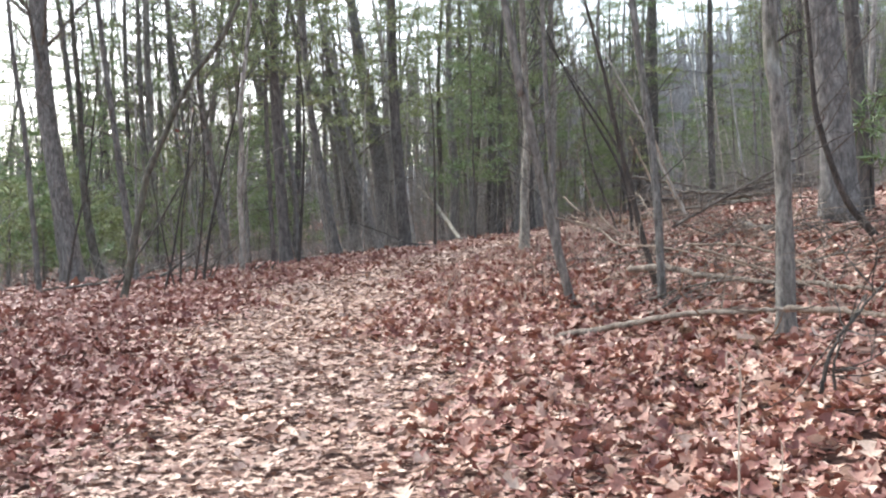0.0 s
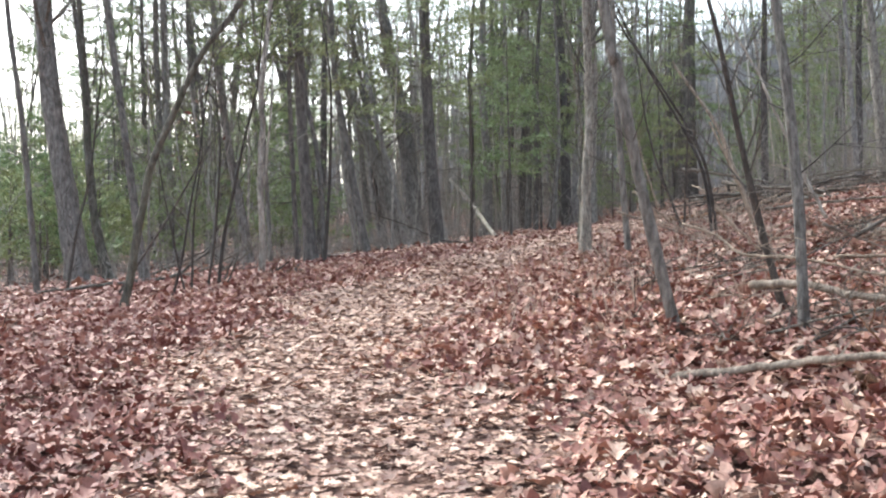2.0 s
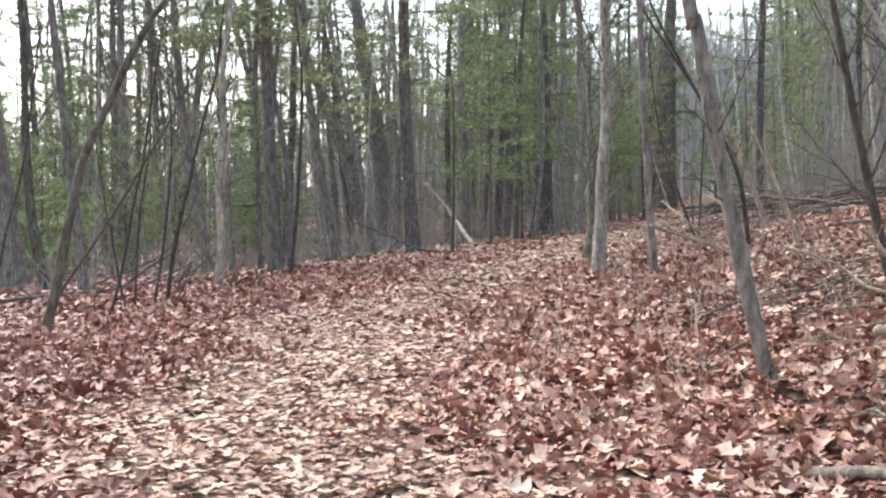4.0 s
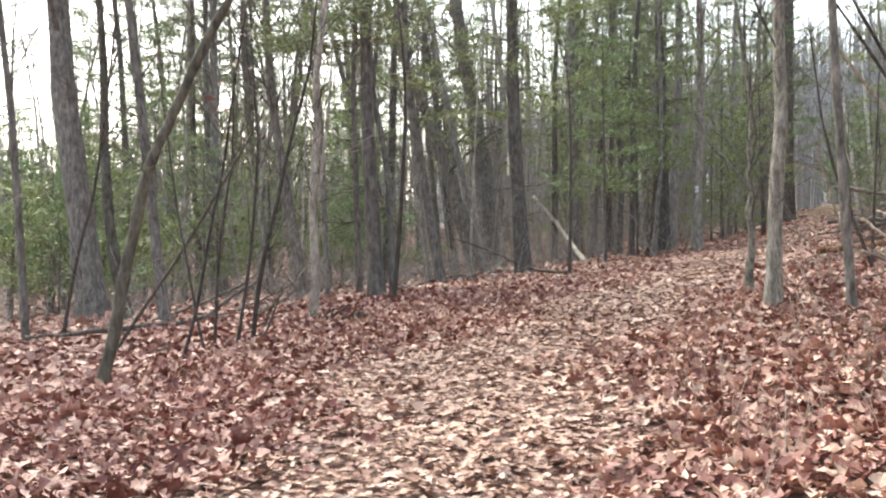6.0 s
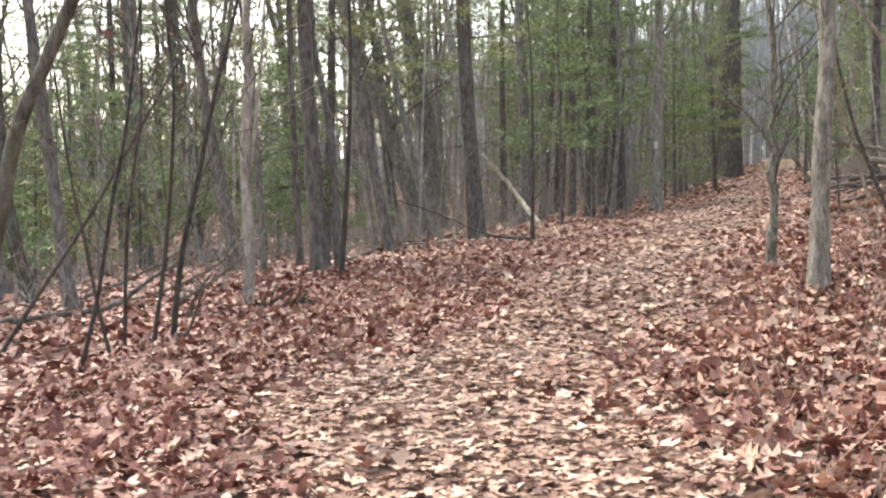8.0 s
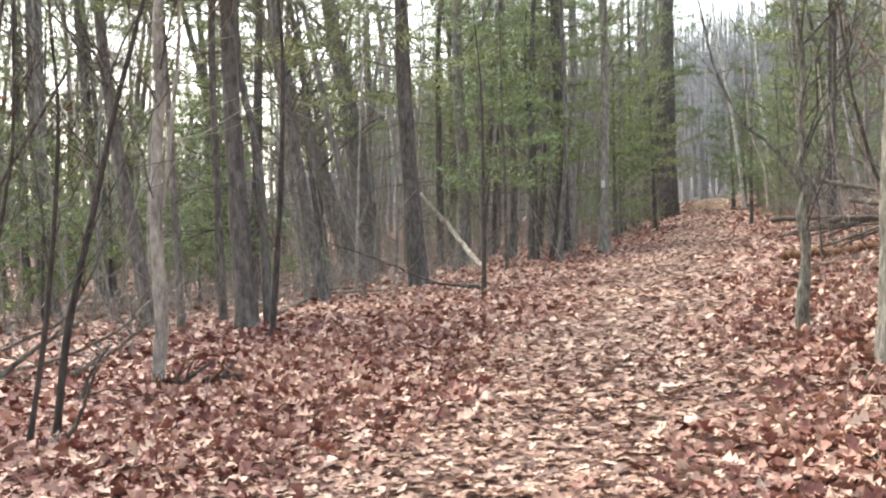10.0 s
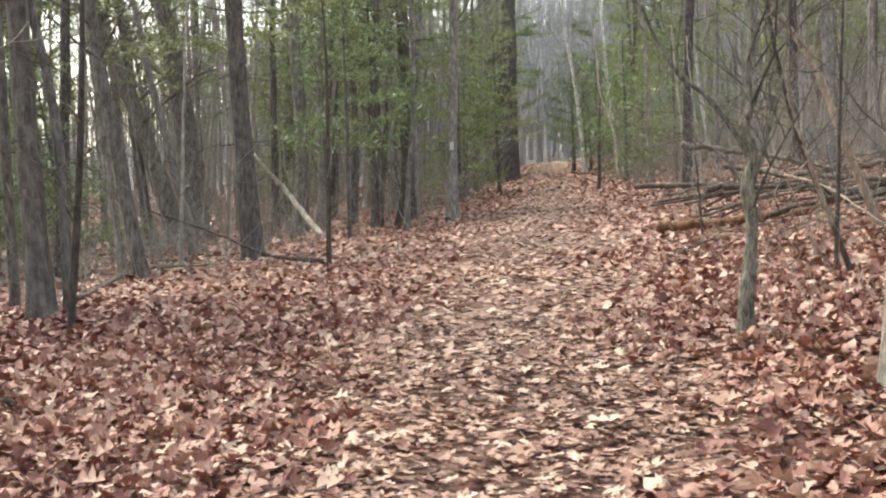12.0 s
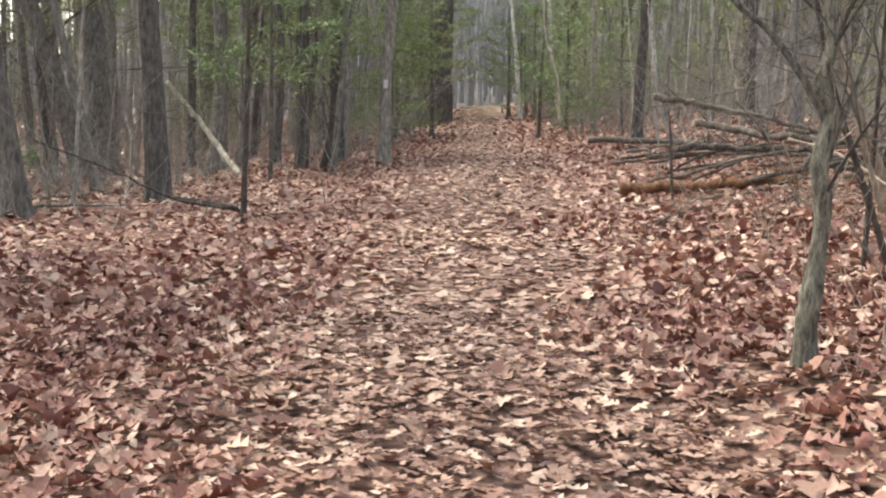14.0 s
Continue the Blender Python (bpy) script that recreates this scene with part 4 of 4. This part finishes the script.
def brush_pile():
    rng = np.random.default_rng(44)
    for k in range(46):
        x, y = 7.4 + rng.uniform(0, 4.6), 23.4 + rng.uniform(0, 4.6)
        if x < 8.2 and y < 25.6:
            continue
        a, long, low, high = rng.normal(-0.55, 0.3), rng.uniform(1.0, 3.0), rng.uniform(0.04, 0.5), rng.uniform(-0.25, 0.3)
        ends = []
        for w in (0.0, 0.5, 1.0):
            px, py = x + math.cos(a) * long * (w - 0.3), y + math.sin(a) * long * (w - 0.3)
            ends.append((px, py, float(ground_z(px, py)) + max(0.03, low + high * (w - 0.5)) + 0.05 * math.sin(3 * w)))
        lying("fallen_branch", (GREY, DARK, GREY, DARK)[k % 4], rng.uniform(0.008, 0.03), ends, "dead branch tangled in the brush pile beside the trail", 200 + k)
    for k in range(16):
        x, y = rng.uniform(5.2, 7.6), rng.uniform(21.2, 24.6)
        a, long, rise = rng.normal(-0.5, 0.9), rng.uniform(0.5, 1.5), rng.uniform(0.0, 0.5)
        ends = []
        for w in (0.0, 0.5, 1.0):
            px, py = x + math.cos(a) * long * w, y + math.sin(a) * long * w
            ends.append((px, py, float(ground_z(px, py)) + 0.04 + rise * w + 0.06 * math.sin(3 * w)))
        lying("fallen_branch", (PALE, GREY, DARK)[k % 3], rng.uniform(0.005, 0.012), ends, "thin dead branch propped in the brush pile", 500 + k)
    for k in range(54):
        x, y = rng.uniform(2.3, 5.2), rng.uniform(8.8, 13.2)
        a, long, rise = rng.normal(-0.8, 0.7), rng.uniform(0.4, 1.6), rng.uniform(0.0, 0.32)
        ends = []
        for w in (0.0, 0.5, 1.0):
            px, py = x + math.cos(a) * long * w, y + math.sin(a) * long * w
            ends.append((px, py, float(ground_z(px, py)) + 0.05 + rise * w + 0.05 * math.sin(3 * w)))
        lying("fallen_branch", (PALE, GREY, DARK)[k % 3], rng.uniform(0.004, 0.011), ends, "thin dead branch lying in the tangle on the bank", 400 + k)
    for k in range(30):
        s, u = rng.uniform(11.5, 24), rng.uniform(2.2, 6.0)
        a, long = rng.normal(0.1, 0.8), rng.uniform(0.6, 1.8)
        x, y = (float(v) for v in trail_point(s, u))
        ends = []
        for w in (0.0, 0.5, 1.0):
            px, py = x + math.cos(a) * long * w, y + math.sin(a) * long * w
            ends.append((px, py, float(ground_z(px, py)) + 0.05 + (0.02, 0.08, 0.12)[k % 3] * w))
        lying("fallen_branch", (PALE, GREY)[k % 2], rng.uniform(0.005, 0.012), ends, "thin dead branch lying on leaves beside the trail", 300 + k)


def dry_grass():
    """Sparse withered stems beside the trail."""
    rng = np.random.default_rng(61)
    t = Tubes()
    for _ in range(190):
        x, y = (float(v) for v in trail_point(rng.uniform(10, 27), rng.uniform(1.5, 4.5)))
        z = float(ground_z(x, y))
        for _ in range(int(rng.integers(1, 4))):
            d = np.array([rng.normal(0, 0.3), rng.normal(0, 0.3), 1.0]) * rng.uniform(0.12, 0.42)
            p = np.array([x + rng.normal(0, 0.04), y + rng.normal(0, 0.04), z])
            bend = np.array([rng.normal(0, 0.05), rng.normal(0, 0.05), 0.0])
            t.tube([p, p + d * 0.6, p + d + bend], [0.004, 0.003, 0.002], 3)
    for _ in range(1700):
        x, y = (float(v) for v in trail_point(rng.uniform(72, 90), rng.normal(0.1, 0.85)))
        p = np.array([x, y, float(ground_z(x, y)) - 0.02])
        d = np.array([rng.normal(0, 1.2), rng.normal(-0.8, 1.0), 0.8]) * rng.uniform(0.12, 0.3)
        t.tube([p, p + d * 0.6, p + d * 1.0 - np.array([0, 0, 0.04])], [0.02, 0.017, 0.006], 3)
    return tagged(new("dry_grass", t.mesh("dry_grass", STRAW)), "sparse withered straw-coloured grass stems among fallen leaves", "grass", kind="stuff")


brush_pile()
dry_grass()


# ---- white trail blaze on the oak ----
def blaze(x, y, z, toward, width=0.05, tall=0.19):
    bm = bmesh.new()
    n = 8
    grid = []
    for j in range(7):
        row = []
        for i in range(n + 1):
            a = (i / n - 0.5) * 0.7
            w = width / 0.34 * (1 + 0.08 * math.sin(j * 2.1 + i))
            row.append(bm.verts.new((math.sin(a) * w, (1 - math.cos(a)) * w, (j / 6 - 0.5) * tall * (1 + 0.04 * math.sin(i * 1.7)))))
        grid.append(row)
    for j in range(6):
        for i in range(n):
            bm.faces.new((grid[j][i], grid[j][i + 1], grid[j + 1][i + 1], grid[j + 1][i]))
    bmesh.ops.solidify(bm, geom=bm.faces[:], thickness=0.004)
    me = bpy.data.meshes.new("trail_blaze")
    bm.to_mesh(me)
    bm.free()
    me.materials.append(BLAZE)
    ob = new("trail_blaze", me)
    ob.matrix_world = pose(x, y, z, 0, 0, toward)
    return tagged(ob, "white painted trail blaze on an oak trunk", "trail marker")


blaze(7.818, 38.748, 2.800, -17.9)


# ---- root clump beside the pale trunk ----
def root_clump(x, y):
    rng = np.random.default_rng(17)
    root = new("root_clump")
    z = float(ground_z(x, y) + bumps(x, y))
    for k in range(16):
        t = Tubes()
        p = np.array([x + rng.normal(0, 0.16), y + rng.normal(0, 0.12), z - 0.02])
        d = np.array([rng.normal(0, 0.8), rng.normal(0, 0.8), rng.uniform(0.5, 1.2)])
        limb(t, rng, p, d, rng.uniform(0.25, 0.5), rng.uniform(0.015, 0.04), 1, -0.5, 3)
        part("root", t.mesh("root", ROTTEN if k % 2 else DARK), root)
    return tagged(root, "tangle of dark rotting roots at a trunk's foot", "roots")


root_clump(-1.5, 19.95)


# ---- the woods beyond ----
def free_spot(x, y, taken, gap):
    return all((x - a) ** 2 + (y - b) ** 2 > gap * gap for a, b in taken)


def woods():
    rng = np.random.default_rng(11)
    bank = []
    for i, (kind, r, h) in enumerate((("oak", 0.19, 17), ("oak", 0.14, 15), ("maple", 0.1, 13), ("maple", 0.08, 12), ("maple", 0.06, 10), ("pine", 0.17, 17),
                                      ("pine", 0.12, 15), ("sap", 0.03, 5.5), ("sap", 0.025, 4.5), ("sap", 0.035, 6.5), ("ypine", 0.04, 5.0), ("ypine", 0.03, 3.2))):
        dx, dy = rng.normal(0, 0.12, 2)
        bank.append(make_tree(kind, 0, -40 - 4 * i, r, ((dx, dy, 2.0), (dx * 2.2, dy * 2.2, 4.0)), height=h, seed=100 + i, sides=8, simple=True))
    odds = np.array([2, 4, 8, 10, 11, 7, 9, 12, 12, 12, 3.5, 4.0])
    taken = [(o.location.x, o.location.y) for o in scene.objects if o.type == "EMPTY" and o.location.y > -30]
    made = 0
    while made < 490:
        a, d = rng.uniform(radians(-27), radians(49)), 15 + 68 * math.sqrt(rng.uniform())
        x, y = d * math.sin(a), 4 + d * math.cos(a)
        u, s = (float(v) for v in trail_coords(x, y))
        if (y < 22 and -10 < u < 6.5) or (y < 15 and u > 0) or -2.6 < u < 2.6 + 0.05 * max(s - 40, 0) or (0 < u < 7 and s < 34) or (-3 < u < 0 and s < 40) or (-6.5 < u < 0 and s < 35) or not free_spot(x, y, taken, 0.9):
            continue
        if u < -5 and x < y * 0.04 and rng.uniform() < 0.38:
            continue
        pick = int(rng.choice(len(bank), p=odds / odds.sum()))
        if (pick > 9 and d < 30) or (pick in (0, 1, 5) and d < 45):
            continue
        m = pose(x, y, float(ground_z(x, y) + bumps(x, y)) - 0.02, rng.normal(0, 3.5), rng.normal(-3.5 if u < 0 else -0.5, 4.0), rng.uniform(-25, 25))
        copy_thing(bank[pick], m)
        taken.append((x, y))
        made += 1
    more = 0
    while more < 44:
        a, d = rng.uniform(radians(3), radians(21)), rng.uniform(36, 88)
        x, y = d * math.sin(a), 2 + d * math.cos(a)
        u, s = (float(v) for v in trail_coords(x, y))
        if -2.6 < u < 3.0 + 0.05 * max(s - 40, 0) or not free_spot(x, y, taken, 0.8):
            continue
        pick = int(rng.choice([0, 1, 2, 3, 3, 4, 5, 6]))
        copy_thing(bank[pick], pose(x, y, float(ground_z(x, y) + bumps(x, y)) - 0.02, rng.normal(0, 2), rng.normal(0, 2), rng.uniform(0, 360)))
        taken.append((x, y))
        more += 1
    more = 0
    while more < 70:
        a, d = rng.uniform(radians(16), radians(47)), rng.uniform(30, 85)
        x, y = d * math.sin(a), 2 + d * math.cos(a)
        u, s = (float(v) for v in trail_coords(x, y))
        if abs(u) < 6 or not free_spot(x, y, taken, 0.8):
            continue
        pick = int(rng.choice([0, 1, 2, 3, 3, 4, 4, 6]))
        copy_thing(bank[pick], pose(x, y, float(ground_z(x, y) + bumps(x, y)) - 0.02, rng.normal(0, 3), rng.normal(0, 3), rng.uniform(0, 360)))
        taken.append((x, y))
        more += 1
    more = 0
    while more < 40:
        x, y = (float(v) for v in trail_point(rng.uniform(21, 54), rng.uniform(-21, -5.2)))
        if not free_spot(x, y, taken, 0.6):
            continue
        pick = int(rng.choice([4, 6, 7, 8, 8, 9, 9]))
        copy_thing(bank[pick], pose(x, y, float(ground_z(x, y) + bumps(x, y)) - 0.02, rng.normal(0, 4), rng.normal(-3, 4), rng.uniform(0, 360)))
        taken.append((x, y))
        more += 1
    for i, ob in enumerate(bank):
        x, y = -14 - 3.5 * i, 22 + 2.3 * (i % 5)
        ob.location = (x, y, float(ground_z(x, y) + bumps(x, y)) - 0.02)


woods()


def far_woods():
    """The wood's far trees as one mass of trunks and limbs."""
    rng = np.random.default_rng(5)
    t = Tubes()
    for k in range(5300):
        a, d = rng.uniform(radians(-32), radians(54)), 78 + 170 * rng.uniform() ** 1.4
        if k > 4900:
            a, d = rng.uniform(radians(18), radians(27)), rng.uniform(108, 210)
        elif k > 3000:
            a, d = rng.uniform(radians(6), radians(52)), 95 + 205 * rng.uniform() ** 0.8
        x, y = d * math.sin(a), 4 + d * math.cos(a)
        u, s = (float(v) for v in trail_coords(x, y))
        if -2.2 < u < 2.5 + 0.05 * max(s - 60, 0) and s < 112 or (x < y * 0.06 and rng.uniform() < 0.15):
            continue
        z, h, r = float(ground_z(x, y)), rng.uniform(10, 17) * (0.62 if x < y * 0.06 else 1.0), rng.uniform(0.07, 0.2)
        lean = rng.normal(0, 0.05, 2)
        top = np.array([x + lean[0] * h, y + lean[1] * h, z + h])
        foot = np.array([x, y, z - 0.3])
        t.tube([foot, foot * 0.5 + top * 0.5 + rng.normal(0, 0.15, 3), top], [r, r * 0.6, 0.02], 5)
        for _ in range(7):
            w = rng.uniform(0.12, 0.97)
            p = foot + (top - foot) * w
            b = rng.uniform(0, 6.28)
            e = np.array([math.cos(b), math.sin(b), rng.uniform(0.5, 1.4)]) * rng.uniform(1.0, 2.8) * (1.1 - w * 0.6)
            t.tube([p, p + e * 0.5 + rng.normal(0, 0.1, 3), p + e], [r * 0.35, r * 0.2, 0.015], 3)
    # the pale bark colour carries the haze of distance
    ob = new("distant_woods", t.mesh("distant_woods", FAR_HAZE))
    return tagged(ob, "distant bare grey-brown woodland on rising ground", "woodland", kind="stuff")


far_woods()


def brush():
    """Low leafless undergrowth between the trunks."""
    rng = np.random.default_rng(8)
    t = Tubes()
    made = 0
    while made < 1150:
        a, d = rng.uniform(radians(-27), radians(49)), 12 + 60 * math.sqrt(rng.uniform())
        x, y = d * math.sin(a), 4 + d * math.cos(a)
        u, s = (float(v) for v in trail_coords(x, y))
        if abs(u) < 2.2 or (0 < u < 5 and s < 24) or (-5 < u < 0 and s < 25):
            continue
        z = float(ground_z(x, y))
        tall = 0.85 if x < y * 0.04 else 1.0
        for _ in range(2):
            limb(t, rng, (x + rng.normal(0, 0.2), y + rng.normal(0, 0.2), z - 0.05), np.array([rng.normal(0, 0.4), rng.normal(0, 0.4), 1.0]), tall * rng.uniform(0.6, 2.0) * rng.uniform(0.7, 2.2), rng.uniform(0.006, 0.014), 1, 0.2, 3)
        made += 1
    for count, s0, s1, u0, u1, tall in ((760, 33, 82, 2.8, 11, 2.6), (260, 44, 84, 2.5, 5, 2.0), (260, 38, 82, -7, -2.4, 1.6), (720, 18, 44, -14, -5.2, 0.9), (420, 24, 36, 6.5, 14, 1.5), (420, 40, 88, -42, -7, 1.8), (260, 34, 85, -40, -7, 3.8)):
        for _ in range(count):
            x, y = (float(v) for v in trail_point(rng.uniform(s0, s1), rng.uniform(u0, u1)))
            z = float(ground_z(x, y))
            limb(t, rng, (x, y, z - 0.05), np.array([rng.normal(0, 0.45), rng.normal(0, 0.45), 1.0]), tall * rng.uniform(0.35, 1.2), rng.uniform(0.005, 0.011), 1, 0.2, 5)
    # undergrowth shares the haze-paled bark colour
    ob = new("undergrowth", t.mesh("undergrowth", WOODS_HAZE))
    return tagged(ob, "leafless grey-brown undergrowth between the trunks", "undergrowth", kind="stuff")


brush()


# ---- fallen leaves ----
def leaf_shape(curl, fold, wave, rng):
    """A lobed oak leaf one unit long: rows across the midrib, bent along and across."""
    half = np.array([0.02, 0.21, 0.07, 0.36, 0.1, 0.3, 0.03]) * rng.uniform(0.85, 1.15)
    along = np.array([0.0, 0.2, 0.34, 0.52, 0.66, 0.84, 1.0]) - 0.5
    rows = []
    for k, (h, p) in enumerate(zip(half, along)):
        lift = curl * (p * 2) ** 2 * 0.22 + wave * 0.05 * math.sin(p * 9 + 1.3)
        hl, hr = h * rng.uniform(0.8, 1.2), h * rng.uniform(0.8, 1.2)
        rows.append([(-hl, p + 0.09 * (k % 2), lift + fold * hl), (0.0, p, lift), (hr, p + 0.09 * (k % 2), lift + fold * hr * rng.uniform(0.6, 1.2))])
    v = np.array(rows).reshape(-1, 3)
    q = []
    for k in range(len(half) - 1):
        for c in range(2):
            q.append((3 * k + c, 3 * k + c + 1, 3 * k + c + 4, 3 * k + c + 3))
    return v, np.array(q)


def plainer_leaf(v, q):
    """The same leaf with every other row left out."""
    keep = [0, 1, 2, 3, 5, 6]
    rows = np.concatenate([np.arange(3 * k, 3 * k + 3) for k in keep])
    quads = [(3 * k + c, 3 * k + c + 1, 3 * k + c + 4, 3 * k + c + 3) for k in range(len(keep) - 1) for c in range(2)]
    return v[rows], np.array(quads)


def small_leaf(curl, rng):
    """A simpler leaf for farther off: two bent quads."""
    v = np.array([(0, -0.5, curl * 0.1), (-0.3, -0.05, 0.08), (0, 0.05, 0.0), (0.3, -0.02, 0.1 * curl), (-0.22, 0.3, 0.05), (0.05, 0.5, curl * 0.16)])
    return v, np.array([(0, 2, 4, 1), (0, 3, 5, 2)])


def scatter(name, places, shapes, size, tilt, lift, material, label, rng):
    n = len(places)
    which = rng.integers(0, len(shapes), n)
    x, y = places[:, 0], places[:, 1]
    z = ground_z(x, y) + bumps(x, y)
    verts, quads, base = [], [], 0
    for k, (v, q) in enumerate(shapes):
        sel = np.where(which == k)[0]
        m = len(sel)
        if not m:
            continue
        sz = rng.uniform(*size, m)
        yaw, tl, td = rng.uniform(0, 2 * np.pi, m), np.abs(rng.normal(0, tilt, m)), rng.uniform(0, 2 * np.pi, m)
        p = v[None] * sz[:, None, None] * np.where(rng.uniform(size=m) < 0.35, -1.0, 1.0)[:, None, None] ** np.array([0, 0, 1])[None, None]
        c, s = np.cos(yaw)[:, None], np.sin(yaw)[:, None]
        px, py, pz = p[..., 0] * c - p[..., 1] * s, p[..., 0] * s + p[..., 1] * c, p[..., 2]
        ax, ay = np.cos(td)[:, None], np.sin(td)[:, None]
        across = px * ax + py * ay
        ct, st = np.cos(tl)[:, None], np.sin(tl)[:, None]
        move = across * (ct - 1) - pz * st
        px, py, pz = px + ax * move, py + ay * move, across * st + pz * ct
        zz = z[sel] + rng.uniform(0, 1, m) * lift + 0.25 * sz * np.sin(tl)
        verts.append(np.stack([px + x[sel][:, None], py + y[sel][:, None], pz + zz[:, None]], -1).reshape(-1, 3))
        quads.append((q[None] + (np.arange(m) * len(v))[:, None, None] + base).reshape(-1, 4))
        base += m * len(v)
    ob = new(name, mesh_arrays(name, np.concatenate(verts), np.concatenate(quads), material))
    return tagged(ob, label, "fallen leaves", kind="stuff")


def litter():
    rng = np.random.default_rng(21)
    flat = [leaf_shape(rng.uniform(-0.3, 0.6), rng.uniform(0.0, 0.3), rng.uniform(-1, 1), rng) for _ in range(6)]
    curled = [leaf_shape(rng.uniform(0.2, 1.6), rng.uniform(0.1, 0.8), rng.uniform(-1, 1), rng) for _ in range(8)]
    simple = [small_leaf(rng.uniform(-1, 1.5), rng) for _ in range(5)]

    def strip(n, s0, s1, u0, u1):
        return np.stack(trail_point(rng.uniform(s0, s1, n), rng.uniform(u0, u1, n)), -1)

    def edge(p, lo, hi):
        u, _ = trail_coords(p[:, 0], p[:, 1])
        u = u + 0.35 * np.sin(p[:, 1] * 1.3) + rng.normal(0, 0.3, len(p))
        return (u > lo) & (u < hi)

    near = strip(50000, 3.0, 22.0, -3.2, 3.4)
    trod = edge(near, -1.1, 1.2)
    scatter("trodden_leaves", near[trod], flat, (0.05, 0.115), 0.24, 0.03, TRAIL_LEAVES, "pale trodden oak leaves covering the trail", rng)
    rest = near[~trod]
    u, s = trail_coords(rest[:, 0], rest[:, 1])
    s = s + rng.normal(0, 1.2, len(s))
    # shade below the trail and light on the bank come from leaf colour
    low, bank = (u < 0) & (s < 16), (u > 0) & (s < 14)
    scatter("leaf_litter", rest[low], curled, (0.06, 0.145), 0.5, 0.055, SHADED_LEAVES, "dark reddish oak leaves below the trail, shade in their colour", rng)
    scatter("leaf_litter", rest[bank], curled, (0.065, 0.155), 0.5, 0.055, LIT_LEAVES, "pale russet oak leaves on the bank, light in their colour", rng)
    scatter("leaf_litter", rest[~low & ~bank], curled, (0.06, 0.145), 0.5, 0.055, LEAVES, "reddish-brown curled oak leaves beside the trail", rng)
    lower = [plainer_leaf(*w) for w in curled]
    scatter("leaf_litter", strip(8000, 2.5, 25.0, -5.6, -3.1), lower, (0.07, 0.15), 0.5, 0.05, SHADED_LEAVES, "dark reddish leaves under the trees, shade in their colour", rng)
    scatter("leaf_litter", strip(26000, 2.0, 27.0, -11, -4.8), simple, (0.08, 0.16), 0.42, 0.07, SHADED_LEAVES, "dark reddish leaves on the lower woodland floor, shade in their colour", rng)
    wide = strip(5000, 22.0, 27.0, -3.2, 3.4)
    trod = edge(wide, -1.1, 1.2)
    scatter("trodden_leaves", wide[trod], [plainer_leaf(*w) for w in flat], (0.065, 0.13), 0.2, 0.025, TRAIL_LEAVES, "pale trodden leaves on the middle of the trail", rng)
    scatter("leaf_litter", wide[~trod], lower, (0.07, 0.15), 0.5, 0.05, LEAVES, "reddish-brown curled leaves under the trees", rng)
    scatter("leaf_litter", strip(6000, 13.5, 25.0, 3.3, 5.8), lower, (0.06, 0.125), 0.42, 0.045, LEAVES, "reddish-brown curled leaves on the rising bank", rng)
    slope = strip(6200, 2.5, 13.6, 3.3, 5.8)
    scatter("leaf_litter", slope, [plainer_leaf(*w) for w in curled], (0.06, 0.125), 0.42, 0.045, LIT_LEAVES, "pale russet leaves on the rising bank, light in their colour", rng)
    mid = np.concatenate([strip(32000, 25.0, 52.0, -6, 7), strip(9000, 25.0, 40.0, 6.8, 12)])
    trod = edge(mid, -1.0, 1.1)
    scatter("trodden_leaves", mid[trod], simple, (0.085, 0.15), 0.16, 0.03, TRAIL_LEAVES, "pale trodden leaves farther along the trail", rng)
    scatter("leaf_litter", mid[~trod], simple, (0.08, 0.16), 0.42, 0.07, LEAVES, "reddish-brown leaves on the woodland floor", rng)
    slope = strip(26000, 2.0, 25.0, 5.6, 12)
    scatter("leaf_litter", slope, simple, (0.06, 0.12), 0.38, 0.05, LEAVES, "reddish-brown leaves high on the bank", rng)
    far = np.concatenate([strip(15000, 19, 95, -30, -5.8), strip(16000, 19, 95, 6.8, 30), strip(7000, 52, 95, -6, 7)])
    trod = edge(far, -1.0, 1.1)
    scatter("trodden_leaves", far[trod], simple, (0.16, 0.26), 0.2, 0.03, TRAIL_LEAVES, "pale leaves on the far end of the trail", rng)
    scatter("leaf_litter", far[~trod], simple, (0.18, 0.3), 0.4, 0.07, LEAVES, "brown leaves deep in the wood", rng)
    return curled, flat


curled_leaves, flat_leaves = litter()


# ---- loose leaves that lie on top along the trail ----
def loose_leaves():
    rng = np.random.default_rng(33)
    root = new("loose_leaves")
    tagged(root, "loose oak leaves lying on top of the leaf litter", "fallen leaves")
    meshes = [mesh_arrays("leaf", v, q, SINGLE_LEAF) for v, q in curled_leaves[:4] + flat_leaves[:4]]
    for _ in range(290):
        x, y = (float(v) for v in trail_point(rng.uniform(6.0, 21.0), rng.normal(0.1, 1.5)))
        ob = new("leaf", meshes[int(rng.integers(0, len(meshes)))])
        k = rng.uniform(0.1, 0.17)
        ob.parent = root
        ob.matrix_local = pose(x, y, float(ground_z(x, y) + bumps(x, y)) + 0.03, rng.normal(0, 14), rng.normal(0, 14), rng.uniform(0, 360)) @ Matrix.Diagonal((k, k, k, 1))


loose_leaves()
